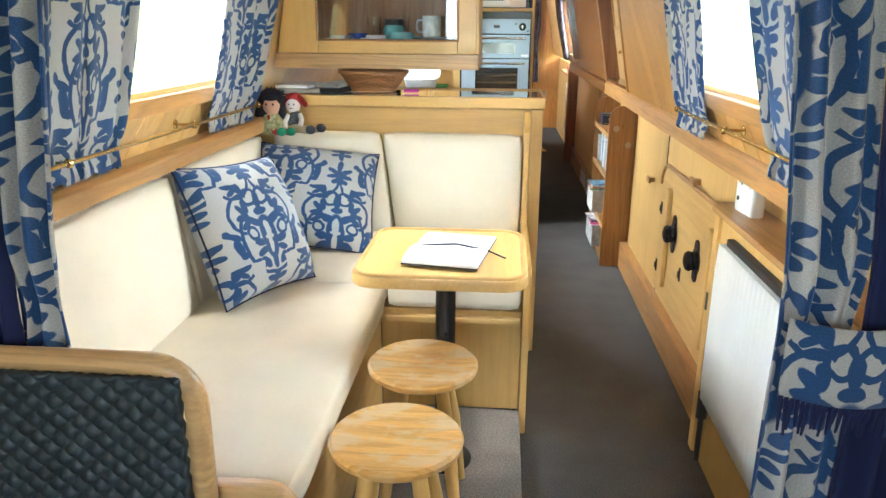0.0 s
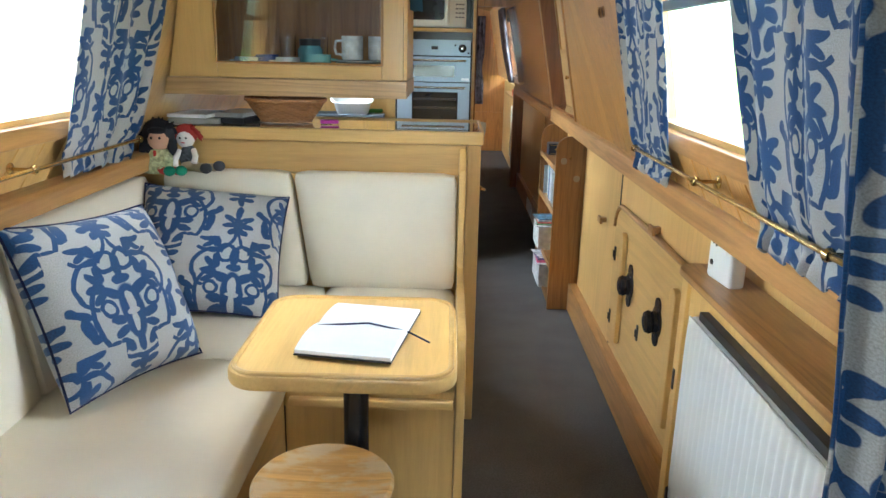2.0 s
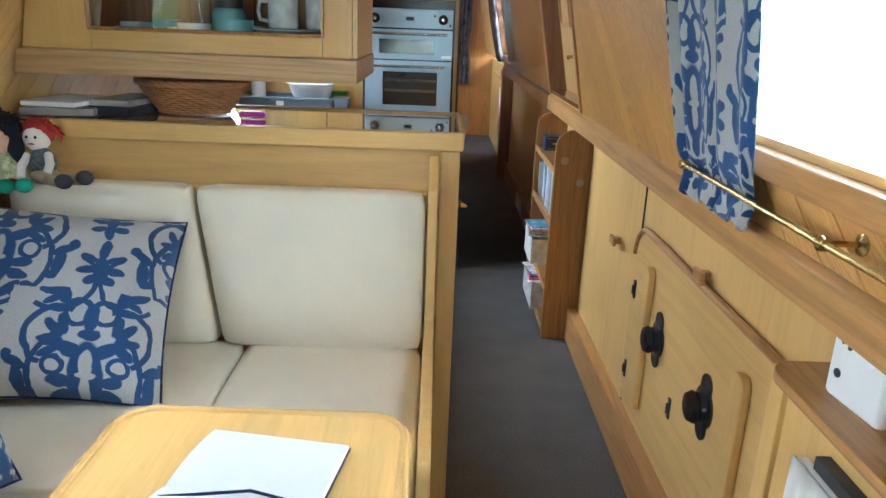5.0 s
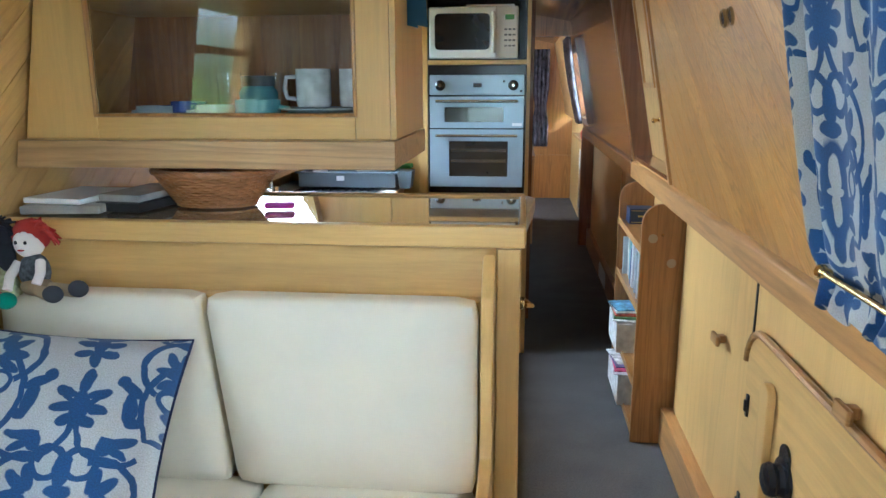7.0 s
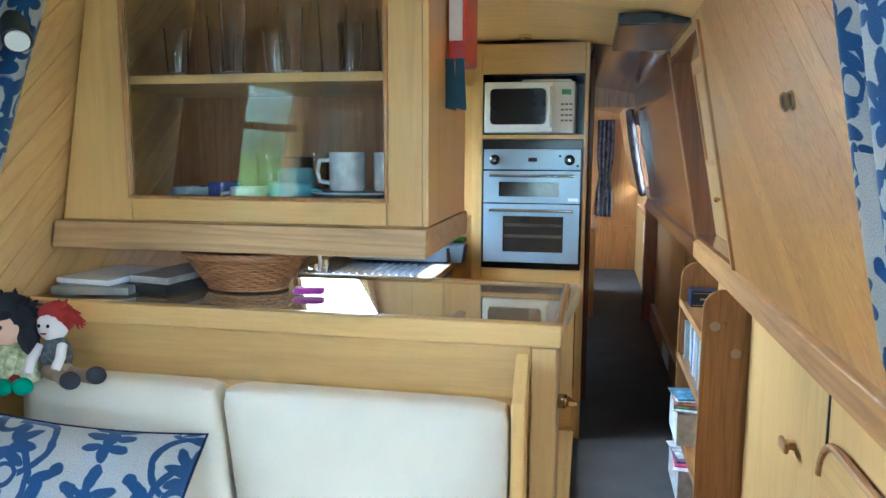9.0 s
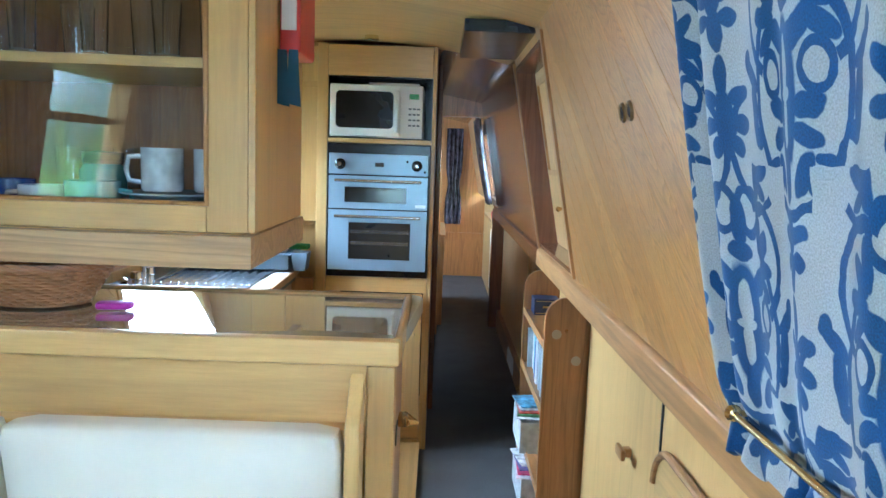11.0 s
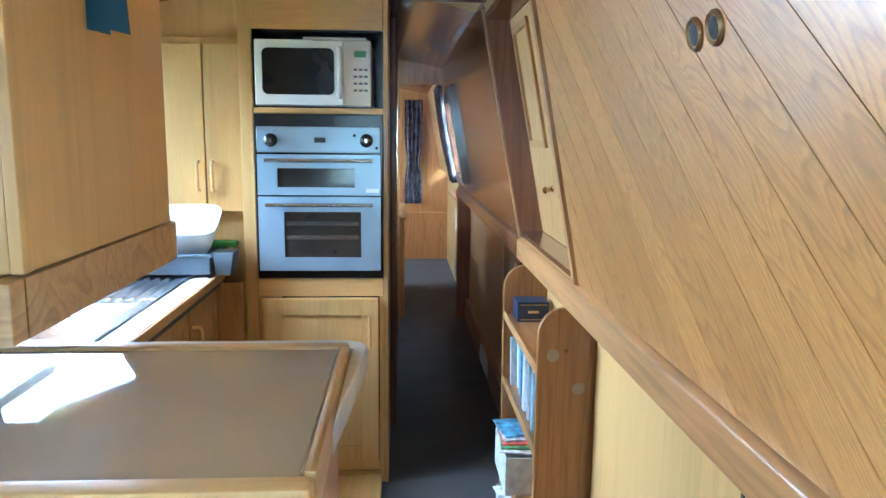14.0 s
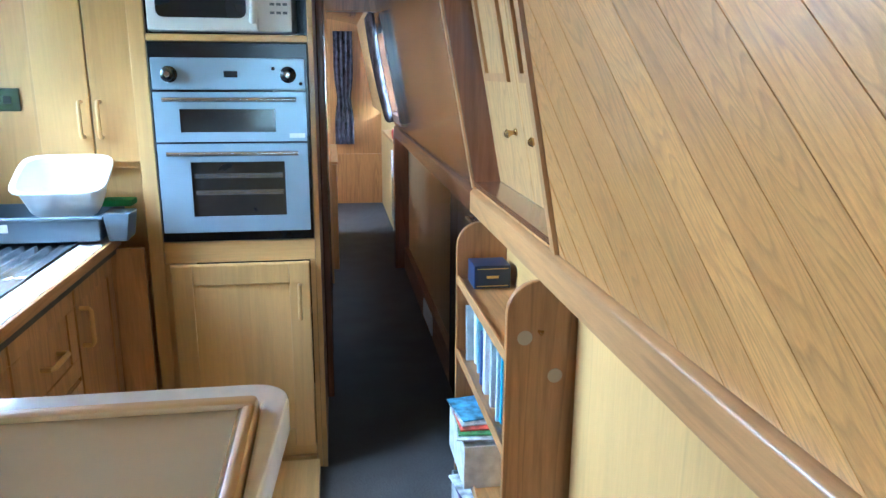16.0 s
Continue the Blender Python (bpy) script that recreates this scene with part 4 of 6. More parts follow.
def bowl(a, b):
    u, v = 2 * a - 1, 2 * b - 1
    d = max(abs(u), abs(v))
    return ((bx0 + bx1) / 2 + u * (bx1 - bx0) / 2 * (0.82 + 0.18 * d ** 3), (by0 + by1) / 2 + v * (by1 - by0) / 2 * (0.82 + 0.18 * d ** 3), 0.903 - 0.15 * min(1, (1 - d) * 7) ** 0.5)


part("bowl", sheet(bowl, 28, 28), steel, sink, solid=0.0015)
tap = thing("tap", (-0.93, 4.60, 0.905), "chrome mixer tap behind the sink", "tap")
part("spout", tube([(-0.93, 4.60, 0.905), (-0.93, 4.60, 1.06), (-0.91, 4.59, 1.10), (-0.85, 4.57, 1.11), (-0.79, 4.55, 1.085)], 0.012, 12), chrome, tap)
for y in (4.54, 4.66):
    part("lever", lathe([(0.018, 0), (0.018, 0.04), (0.024, 0.045), (0.022, 0.07), (0, 0.072)], pose(-0.93, y, 0.905), 14), chrome, tap)

kettle = thing("kettle", (-0.62, 3.72, 0.9), "black kettle on the galley worktop", "kettle")
part("body", lathe([(0, 0), (0.075, 0), (0.078, 0.02), (0.066, 0.14), (0.05, 0.165), (0, 0.175)], pose(-0.62, 3.72, 0.9)), black, kettle)
part("handle", tube([(-0.56, 3.72, 1.05), (-0.52, 3.72, 1.06), (-0.50, 3.72, 1.0), (-0.53, 3.72, 0.94)], 0.010, 10), black, kettle)
part("lid_knob", lathe([(0.01, 0), (0.014, 0.02), (0, 0.028)], pose(-0.62, 3.72, 1.072)), chrome, kettle, "chrome lid knob")


def bar_handle(x, y, z, length, way, parent, material=None):
    """A pull with two feet; way is the axis that it points along, standing out of its door."""
    d = {'z': Vector((0, 0, 1)), 'y': Vector((0, 1, 0)), 'x': Vector((1, 0, 0))}[way[0]]
    o = {'y': Vector((0, -1, 0)), 'x': Vector((1, 0, 0))}[way[1]]
    c = Vector((x, y, z))
    pts = [c - d * length / 2, c - d * length / 2 + o * 0.024, c - d * length * 0.42 + o * 0.030, c + d * length * 0.42 + o * 0.030, c + d * length / 2 + o * 0.024, c + d * length / 2]
    part("handle", tube(pts, 0.007, 8), material or ash_z, parent, "pale wooden bow handle")


def galley_unit(y0, y1, kind):
    u = thing("base_unit", (-0.7, (y0 + y1) / 2, 0), "oak base unit under the galley worktop", "cabinet", "galley base units")
    part("body", block(-1.08, -0.485, y0 + 0.002, y1 - 0.002, 0.10, 0.863, 0), oak_z, u)
    part("plinth", block(-1.08, -0.52, y0 + 0.002, y1 - 0.002, 0.0, 0.098, 0), dark_y, u)
    tops = ((0.11, 0.845),) if kind == "door" else ((0.11, 0.34), (0.35, 0.58), (0.59, 0.845))
    for z0, z1 in tops:
        name = "door" if kind == "door" else "drawer"
        d = part(name, block(-0.484, -0.466, y0 + 0.006, y1 - 0.006, z0, z1, 0.003), oak_z, u)
        part("frame", merge(block(-0.466, -0.460, y0 + 0.008, y1 - 0.008, z1 - 0.055, z1 - 0.002, 0.002), block(-0.466, -0.460, y0 + 0.008, y1 - 0.008, z0 + 0.002, z0 + 0.055, 0.002),
                            block(-0.466, -0.460, y0 + 0.008, y0 + 0.06, z0 + 0.056, z1 - 0.056, 0.002), block(-0.466, -0.460, y1 - 0.06, y1 - 0.008, z0 + 0.056, z1 - 0.056, 0.002)), oak_z, d)
        if kind == "door":
            bar_handle(-0.460, y0 + 0.035, 0.72, 0.11, 'zx', d)
        else:
            bar_handle(-0.460, (y0 + y1) / 2, (z0 + z1) / 2, 0.11, 'yx', d)


galley_unit(3.49, 3.95, "door")
galley_unit(3.95, 4.40, "door")
galley_unit(4.40, 4.82, "drawer")
galley_unit(4.82, 5.19, "door")
lone("wall_corner_filler", block(-0.485, -0.362, 5.195, 5.215, 0.0, 0.862, 0.002), oak_z, "oak filler panel in the galley corner", "wall", kind="structure")

tray_m = plain("grey_plastic", (0.11, 0.14, 0.17), 0.4, var=0.06)
tray = thing("dish_rack", (-0.68, 5.22, 0.905), "grey plastic dish rack beside the drainer", "dish rack")
part("body", merge(block(-0.96, -0.46, 5.10, 5.112, 0.912, 0.985, 0.004), block(-0.96, -0.46, 5.38, 5.392, 0.912, 0.985, 0.004),
                   block(-0.96, -0.948, 5.112, 5.38, 0.912, 0.985, 0.004), block(-0.472, -0.46, 5.112, 5.38, 0.912, 0.985, 0.004),
                   block(-0.95, -0.47, 5.112, 5.38, 0.908, 0.920, 0.002), block(-0.975, -0.445, 5.085, 5.105, 0.980, 0.990, 0.004)), tray_m, tray)
part("cutlery_cup", prism([(-0.455, 0.992), (-0.375, 0.992), (-0.388, 0.905), (-0.443, 0.905)], 'y', 5.12, 5.22, 0.004), tray_m, tray)
part("label", block(-0.76, -0.72, 5.0965, 5.0985, 0.945, 0.970, 0), paper, tray, "white printed label")
lone("sponge", block(-0.50, -0.40, 5.26, 5.33, 0.990, 1.012, 0.006), plain("green_sponge", (0.05, 0.25, 0.06), 0.9, bump=0.4), "green washing-up sponge on the dish rack", "sponge")

# white basin, tipped on the rack
bas = thing("washing_up_bowl", (-0.68, 5.22, 0.99), "white plastic washing-up bowl tipped on the dish rack", "bowl")


def tub(a, b):
    t = 2 * math.pi * a
    k = [(0.0, 0.0), (0.72, 0.0), (0.80, 0.02), (0.96, 0.13), (1.06, 0.135), (1.07, 0.128)]
    i = min(4, int(b * 5))
    f = b * 5 - i
    r = k[i][0] + f * (k[i + 1][0] - k[i][0])
    z = k[i][1] + f * (k[i + 1][1] - k[i][1])
    c, s = math.cos(t), math.sin(t)
    q = (abs(c) ** 5 + abs(s) ** 5) ** (-1 / 5)
    return Vector((0.155 * r * q * c, 0.13 * r * q * s, z))


bm = sheet(tub, 48, 15)
bmesh.ops.remove_doubles(bm, verts=bm.verts, dist=0.0005)
bm.transform(pose(-0.590, 5.26, 1.004, 24, 0, 4) @ Matrix.Scale(0.84, 4))
part("shell", bm, white, bas, solid=0.003)
bot = thing("bottle", (-0.90, 5.30, 0.99), "white bottle with a red cap in the dish rack", "bottle")
part("body", lathe([(0, -0.06), (0.038, -0.06), (0.04, 0.06), (0.025, 0.09), (0, 0.09)], pose(-0.90, 5.30, 0.99)), white, bot)
part("cap", lathe([(0.022, 0.09), (0.022, 0.115), (0.008, 0.13), (0, 0.13)], pose(-0.90, 5.30, 0.99)), red, bot, "red cap")

uc = thing("wall_cupboard", (-0.55, 5.4, 1.11), "pale ash wall cupboard with two plain doors", "cupboard")
part("body", block(-0.715, -0.362, 5.395, 5.419, 1.10, 1.81, 0.002), ash_z, uc)
for a, b, hx in ((-0.700, -0.534, -0.560), (-0.528, -0.372, -0.502)):
    d = part("door", block(a, b, 5.375, 5.393, 1.122, 1.785, 0.004), ash_z, uc)
    bar_handle(hx, 5.375, 1.265, 0.115, 'zy', d)
soc = thing("socket", (-0.80, 5.415, 1.29), "black double socket on the bulkhead", "socket")
part("plate", block(-0.835, -0.76, 5.410, 5.4195, 1.29, 1.365, 0.003), black, soc)
part("switch", block(-0.810, -0.785, 5.406, 5.4095, 1.315, 1.34, 0.002), rubber, soc)

# ---- tall oven housing ----
hous = thing("oven_housing", (-0.08, 5.5, 0), "tall pale ash housing for oven and microwave", "cabinet")
F = 5.245
part("left_stile", block(-0.360, -0.311, F, 5.80, 0.0, 1.975, 0.003), ash_z, hous)
part("right_stile", block(0.186, 0.204, F, 5.80, 0.0, 1.975, 0.003), oak_z, hous)
part("right_edge", block(0.1865, 0.2035, F - 0.004, F - 0.0005, 0.0, 1.975, 0.001), ash_z, hous)
part("rail", block(-0.310, 0.185, F, 5.78, 0.795, 0.868, 0.003), ash_x, hous)
part("rail", block(-0.310, 0.185, F, 5.78, 1.514, 1.536, 0.003), ash_x, hous)
part("rail", block(-0.310, 0.185, F, 5.78, 1.828, 1.972, 0.003), ash_x, hous)
part("rail", block(-0.294, 0.1675, F, 5.78, 0.055, 0.098, 0.003), ash_x, hous)
part("filler", block(0.168, 0.1855, F - 0.001, 5.3, 0.0, 0.794, 0.001), ash_z, hous)
part("filler", block(-0.3105, -0.2945, F - 0.001, 5.3, 0.0, 0.794, 0.001), ash_z, hous)
part("plinth", block(-0.293, 0.167, F - 0.01, F + 0.02, 0.0, 0.053, 0.002), ash_x, hous)
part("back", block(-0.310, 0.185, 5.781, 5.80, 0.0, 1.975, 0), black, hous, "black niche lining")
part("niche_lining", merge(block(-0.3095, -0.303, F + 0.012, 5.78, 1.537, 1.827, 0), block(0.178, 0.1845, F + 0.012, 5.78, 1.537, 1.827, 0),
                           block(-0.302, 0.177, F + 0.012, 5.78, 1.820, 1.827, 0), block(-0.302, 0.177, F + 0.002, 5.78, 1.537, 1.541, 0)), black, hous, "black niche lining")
d = part("door", block(-0.292, 0.165, F - 0.018, F - 0.001, 0.103, 0.792, 0.003), ash_z, hous)
part("frame", merge(block(-0.290, -0.222, F - 0.026, F - 0.018, 0.105, 0.790, 0.003), block(0.095, 0.163, F - 0.026, F - 0.018, 0.105, 0.790, 0.003),
                    block(-0.221, 0.094, F - 0.026, F - 0.018, 0.722, 0.790, 0.003), block(-0.221, 0.094, F - 0.026, F - 0.018, 0.105, 0.173, 0.003)), ash_z, d)
bar_handle(0.130, F - 0.026, 0.655, 0.115, 'zy', d)
lone("step_board", block(0.00, 0.176, 3.47, 5.228, 0.0, 0.045, 0.004), ash_y, "low pale step board along the galley floor", "board")

oven = thing("oven", (-0.06, 5.4, 0.87), "built-in silver double oven with a black surround", "oven")
part("body", block(-0.308, 0.184, F - 0.004, 5.75, 0.870, 1.512, 0.003), black, oven)
OF = F - 0.006
part("control_panel", block(-0.298, 0.174, OF - 0.016, OF, 1.366, 1.464, 0.004), silver, oven)
oven_dark = plain("dark_oven_inside", (0.02, 0.018, 0.016), 0.12, var=0.3, coat=0.6)


def framed(x0, x1, z0, z1, a0, a1, c0, c1, y0, y1):
    """A slab facing -y with one rectangular opening through it."""
    bm = bmesh.new()
    rings = []
    for y in (y0, y1):
        for q in (((x0, z0), (x1, z0), (x1, z1), (x0, z1)), ((a0, c0), (a1, c0), (a1, c1), (a0, c1))):
            rings.append([bm.verts.new((x, y, z)) for x, z in q])
    fo, fi, bo, bi = rings
    for k in range(4):
        n = (k + 1) % 4
        for q in ((fo[k], fo[n], fi[n], fi[k]), (bo[k], bo[n], bi[n], bi[k]), (fo[k], fo[n], bo[n], bo[k]), (fi[k], fi[n], bi[n], bi[k])):
            bm.faces.new(q)
    return bm


def oven_door(z0, z1, wx0, wx1, wz0, wz1, hz):
    d = part("door", framed(-0.298, 0.174, z0, z1, wx0, wx1, wz0, wz1, OF - 0.018, OF), silver, oven)
    part("window", block(wx0, wx1, OF - 0.012, OF - 0.004, wz0, wz1, 0.0), oven_dark, d, "dark oven glass")
    part("handle", merge(tube([(-0.265, OF - 0.045, hz), (0.145, OF - 0.045, hz)], 0.008, 12), tube([(-0.235, OF - 0.016, hz), (-0.235, OF - 0.045, hz)], 0.006, 8),
                         tube([(0.115, OF - 0.016, hz), (0.115, OF - 0.045, hz)], 0.006, 8)), steel, d, "steel bar handle")
    return d


oven_door(1.202, 1.358, -0.222, 0.075, 1.232, 1.306, 1.336)
d = oven_door(0.905, 1.195, -0.200, 0.098, 0.957, 1.137, 1.166)
part("badge", block(0.118, 0.168, OF - 0.0195, OF - 0.0175, 1.213, 1.228, 0.0), paper, oven, "small pale badge")
for z in (1.03, 1.085):
    part("oven_rack", merge(*[tube([(-0.19, OF - 0.0125, z + 0.004 * k), (0.09, OF - 0.0125, z + 0.004 * k)], 0.0012, 5) for k in range(4)]), steel, d)
for x in (-0.244, 0.121):
    k = part("knob", lathe([(0.026, 0), (0.026, 0.006), (0.020, 0.010), (0.018, 0.026), (0.012, 0.030), (0, 0.030)], pose(x, OF - 0.016, 1.413, 90), 20), black, oven, "black knob")
    part("cap", lathe([(0.010, 0), (0.009, 0.003), (0, 0.004)], pose(x, OF - 0.046, 1.413, 90), 18), chrome, k, "chrome cap")
part("clock", block(-0.078, -0.036, OF - 0.0185, OF - 0.0165, 1.404, 1.424, 0.001), black, oven, "small dark clock display")
for x, z in ((0.075, 1.432), (0.160, 1.385)):
    part("button", lathe([(0.006, 0), (0.005, 0.005), (0, 0.006)], pose(x, OF - 0.016, z, 90), 12), black, oven)

mw = thing("microwave", (-0.085, 5.4, 1.541), "white microwave oven in the niche", "microwave")
MF = F + 0.012
part("body", block(-0.302, 0.140, MF, 5.60, 1.543, 1.792, 0.008), white, mw)
md = part("door", block(-0.301, 0.035, MF - 0.016, MF - 0.001, 1.545, 1.790, 0.010, 3), white, mw)
part("window", prism(rounded(-0.272, -0.000, 1.585, 1.758, 0.022, 5), 'y', MF - 0.0185, MF - 0.0165), black, md, "dark door glass")
part("handle", tube([(0.018, MF - 0.016, 1.575), (0.022, MF - 0.036, 1.60), (0.024, MF - 0.040, 1.668), (0.022, MF - 0.036, 1.735), (0.018, MF - 0.016, 1.76)], 0.011, 10), white, md)
part("display", block(0.075, 0.120, MF - 0.003, MF - 0.001, 1.728, 1.752, 0), plain("green_display", (0.06, 0.28, 0.07), 0.2), mw, "green display")
for r in range(4):
    for c in range(3):
        part("button", block(0.072 + 0.020 * c, 0.086 + 0.020 * c, MF - 0.003, MF - 0.001, 1.60 + 0.026 * r, 1.608 + 0.026 * r, 0.001), tray_m, mw)
lone("folded_paper", block(-0.12, 0.12, 5.27, 5.45, 1.793, 1.803, 0.002), paper, "folded white papers on the microwave", "paper")
dl = thing("downlight", (-0.095, 5.10, 1.985), "small chrome ceiling downlight", "lamp")
part("ring", lathe([(0.030, 0.018), (0.034, 0.0), (0.022, 0.0), (0.020, 0.018)], pose(-0.095, 5.10, 1.972), 20), chrome, dl)

# ---- things on the bar ----
wick = wood("wicker", (0.44, 0.21, 0.09), 'x', rough=0.45)
bsk = thing("basket", (-0.575, 3.235, 1.131), "oval brown wicker basket on the bar", "basket")
N, L = 44, 13
weave = []
for l in range(L):
    f = l / (L - 1)
    ring = []
    for k in range(2 * N):
        t = 2 * math.pi * k / (2 * N)
        r = 0.80 + 0.48 * f ** 0.9 + 0.026 * (1 if (k // 2 + l) % 2 else -1)
        ring.append((-0.575 + 0.115 * r * math.cos(t), 3.235 + 0.085 * r * math.sin(t), 1.136 + 0.078 * f))
    weave.append(tube(ring, 0.0042, 5, True))
part("weave", merge(*weave), wick, bsk)
part("base", prism([(-0.575 + 0.10 * math.cos(2 * math.pi * k / 24), 3.235 + 0.072 * math.sin(2 * math.pi * k / 24)) for k in range(24)], 'z', 1.1315, 1.137), wick, bsk)
part("rim", merge(*[tube([(-0.575 + (0.150 + 0.004 * math.sin(11 * t + p)) * math.cos(t), 3.235 + (0.111 + 0.004 * math.sin(11 * t + p)) * math.sin(t), 1.215 + 0.004 * math.cos(11 * t + p))
                          for t in [2 * math.pi * k / 60 for k in range(60)]], 0.005, 6, True) for p in (0, 2.1, 4.2)]), wick, bsk, "plaited wicker rim")
part("stake", merge(*[tube([(-0.575 + 0.115 * 0.8 * math.cos(t), 3.235 + 0.085 * 0.8 * math.sin(t), 1.134), (-0.575 + 0.148 * math.cos(t), 3.235 + 0.109 * math.sin(t), 1.214)], 0.003, 5)
                      for t in [2 * math.pi * k / 30 for k in range(30)]]), wick, bsk)
drk = plain("grey_magazine", (0.34, 0.33, 0.31), 0.5, var=0.2, scale=20)
for i, (x0, x1, y0, y1, z0, z1, a, mt) in enumerate(((-0.98, -0.80, 3.06, 3.30, 1.131, 1.150, 8, drk), (-0.97, -0.82, 3.08, 3.28, 1.151, 1.164, -6, paper), (-0.80, -0.68, 3.10, 3.32, 1.131, 1.152, -10, rubber), (-0.80, -0.69, 3.11, 3.31, 1.153, 1.170, -8, drk))):
    lone("magazine", turned(block(x0, x1, y0, y1, z0, z1, 0.003), (x0 + x1) / 2, (y0 + y1) / 2, a), mt, "grey magazine lying in a pile on the bar", "magazine", "magazines on the bar")
lone("pen_case", turned(block(-0.435, -0.365, 3.17, 3.20, 1.131, 1.146, 0.006), -0.40, 3.18, 10), plain("magenta_plastic", (0.45, 0.02, 0.32), 0.35), "small magenta case on the bar", "case")

# ---- curtains and rails ----


def curtain(name, side, top, bottom, z0, z1, label, folds=4.5, off=0.045):
    """Gathered cloth hung along the cabin side, pinched at the lower rail."""
    width = (top[1] - top[0]) * 1.25
    ph = top[0] * 7

    def f(a, b):
        z = z0 + (z1 - z0) * b
        y0, y1 = bottom[0] + (top[0] - bottom[0]) * b ** 0.8, bottom[1] + (top[1] - bottom[1]) * b ** 0.8
        s = a + 0.035 * math.sin(2 * math.pi * folds * a * 0.5 + ph)
        amp = 0.024 * (0.7 + 0.5 * math.sin(3.1 * a + ph)) * (0.75 + 0.25 * b)
        q = math.sin(2 * math.pi * folds * a + 0.8 * math.sin(4 * b + ph)) * amp
        pinch = 0.012 * math.exp(-((z - z0 - 0.055) / 0.03) ** 2)
        hem = 0.010 * max(0, 1 - b / 0.06) * math.sin(2 * math.pi * folds * 1.5 * a)
        return (wall_x(side, z) - side * (off - pinch + q * 0.9 + hem), y0 + s * (y1 - y0), z + hem * 0.8)
    bm = sheet(f, 110, 34, lambda a, b: (a * width + ph, b * (z1 - z0)))
    return lone(name, bm, damask_m, label, "curtain", "window curtains", solid=0.003)


curtain("curtain", 1, (2.29, 2.80), (2.42, 2.755), 1.06, 1.80, "beige curtain with blue scrollwork tucked behind a brass rail")
curtain("curtain", 1, (1.36, 1.90), (1.46, 1.79), 1.06, 1.80, "beige curtain with blue scrollwork tucked behind a brass rail")
curtain("curtain", -1, (2.42, 3.00), (2.36, 2.745), 1.055, 1.80, "beige curtain with blue scrollwork tucked behind a brass rail")
curtain("curtain", -1, (1.36, 1.84), (1.44, 1.76), 1.055, 1.80, "beige curtain with blue scrollwork tucked behind a brass rail")


def rail(side, x, y0, y1, z, posts):
    r = thing("curtain_rail", (x, (y0 + y1) / 2, z), "thin brass curtain rail with ball brackets", "curtain rail", "brass rails")
    part("rod", tube([(x, y0, z), (x, y1, z)], 0.0055, 10), brass, r)
    for y in posts:
        wx = wall_x(side, z) - side * 0.001
        b = part("bracket", tube([(x, y, z), (wx, y, z)], 0.0045, 8), brass, r)
        part("ball", lathe([(0, -0.012), (0.009, -0.008), (0.012, 0), (0.009, 0.008), (0, 0.012)], pose(x, y, z, 90), 14), brass, b)
        part("rose", lathe([(0.016, 0), (0.016, 0.003), (0.006, 0.006), (0, 0.006)], pose(wx, y, z, 0, -90 * side, 0), 14), brass, b)


rail(1, 0.634, 1.45, 2.705, 1.128, (2.12, 2.70, 1.50))
rail(-1, -0.953, 1.42, 2.785, 1.110, (2.17, 2.78, 1.50))
rail(1, 0.527, 1.36, 2.80, 1.79, (1.40, 2.77))
rail(-1, -0.842, 1.36, 3.00, 1.79, (1.40, 2.97))


def drape(x0, x1, y, z0, z1, material, label, folds, flip=1):
    w = (x1 - x0) * 1.5

    def f(a, b):
        z = z0 + (z1 - z0) * b
        wrap = 0.85 + 0.15 * min(1, abs(z - 0.93) / 0.15)
        x = x0 + (x1 - x0) * (a + 0.03 * math.sin(7 * a + 2 * b))
        mid = x0 if flip > 0 else x1
        x = mid + (x - mid) * wrap
        x += flip * 0.055 * max(0, min(1, (1.55 - z) / 0.5))
        return (x, y + 0.022 * math.sin(2 * math.pi * folds * a + 0.5 * math.sin(3 * b)) * (1 - 0.6 * math.exp(-((z - 0.93) / 0.06) ** 2)), z)
    return lone("drape", sheet(f, 70, 40, lambda a, b: (a * w, b * (z1 - z0))), material, label, "curtain", "long drapes", solid=0.004)


def tie_back(x0, x1, y, z):
    t = thing("tie_back", ((x0 + x1) / 2, y, z), "patterned curtain tie-back with a blue fringe", "tie-back", "tie-backs")
    bm = sheet(lambda a, b: (x0 + (x1 - x0) * a, y - 0.034 - 0.012 * math.sin(math.pi * a), z + 0.13 * b - 0.012 * math.sin(math.pi * a)), 20, 6, lambda a, b: (a * (x1 - x0) * 1.2 + 0.1, b * 0.13))
    part("band", bm, damask_m, t, solid=0.006)
    n = 26
    part("fringe", merge(*[tube([(x0 + (x1 - x0) * (k + 0.5) / n, y - 0.036 - 0.012 * math.sin(math.pi * k / n), z + 0.004 - 0.012 * math.sin(math.pi * k / n)),
                                 (x0 + (x1 - x0) * (k + 0.5 + 0.3 * math.sin(k * 2.3)) / n, y - 0.040, z - 0.055 - 0.008 * math.sin(k * 1.7))], [0.0045, 0.002], 5) for k in range(n)]), navy, t, "dark blue fringe")


drape(0.385, 0.505, 1.075, 0.12, 1.86, damask_m, "long beige drape with blue scrollwork held by a tie-back", 2.4)
drape(0.503, 0.690, 1.060, 0.12, 1.86, navy, "long plain navy drape beside the patterned one", 3)
tie_back(0.435, 0.64, 1.06, 0.865)
drape(-0.800, -0.715, 1.12, 0.60, 1.86, damask_m, "long beige drape with blue scrollwork behind the armchair", 2.4, -1)
drape(-0.96, -0.785, 1.105, 0.60, 1.86, navy, "long plain navy drape beside the patterned one", 3, -1)

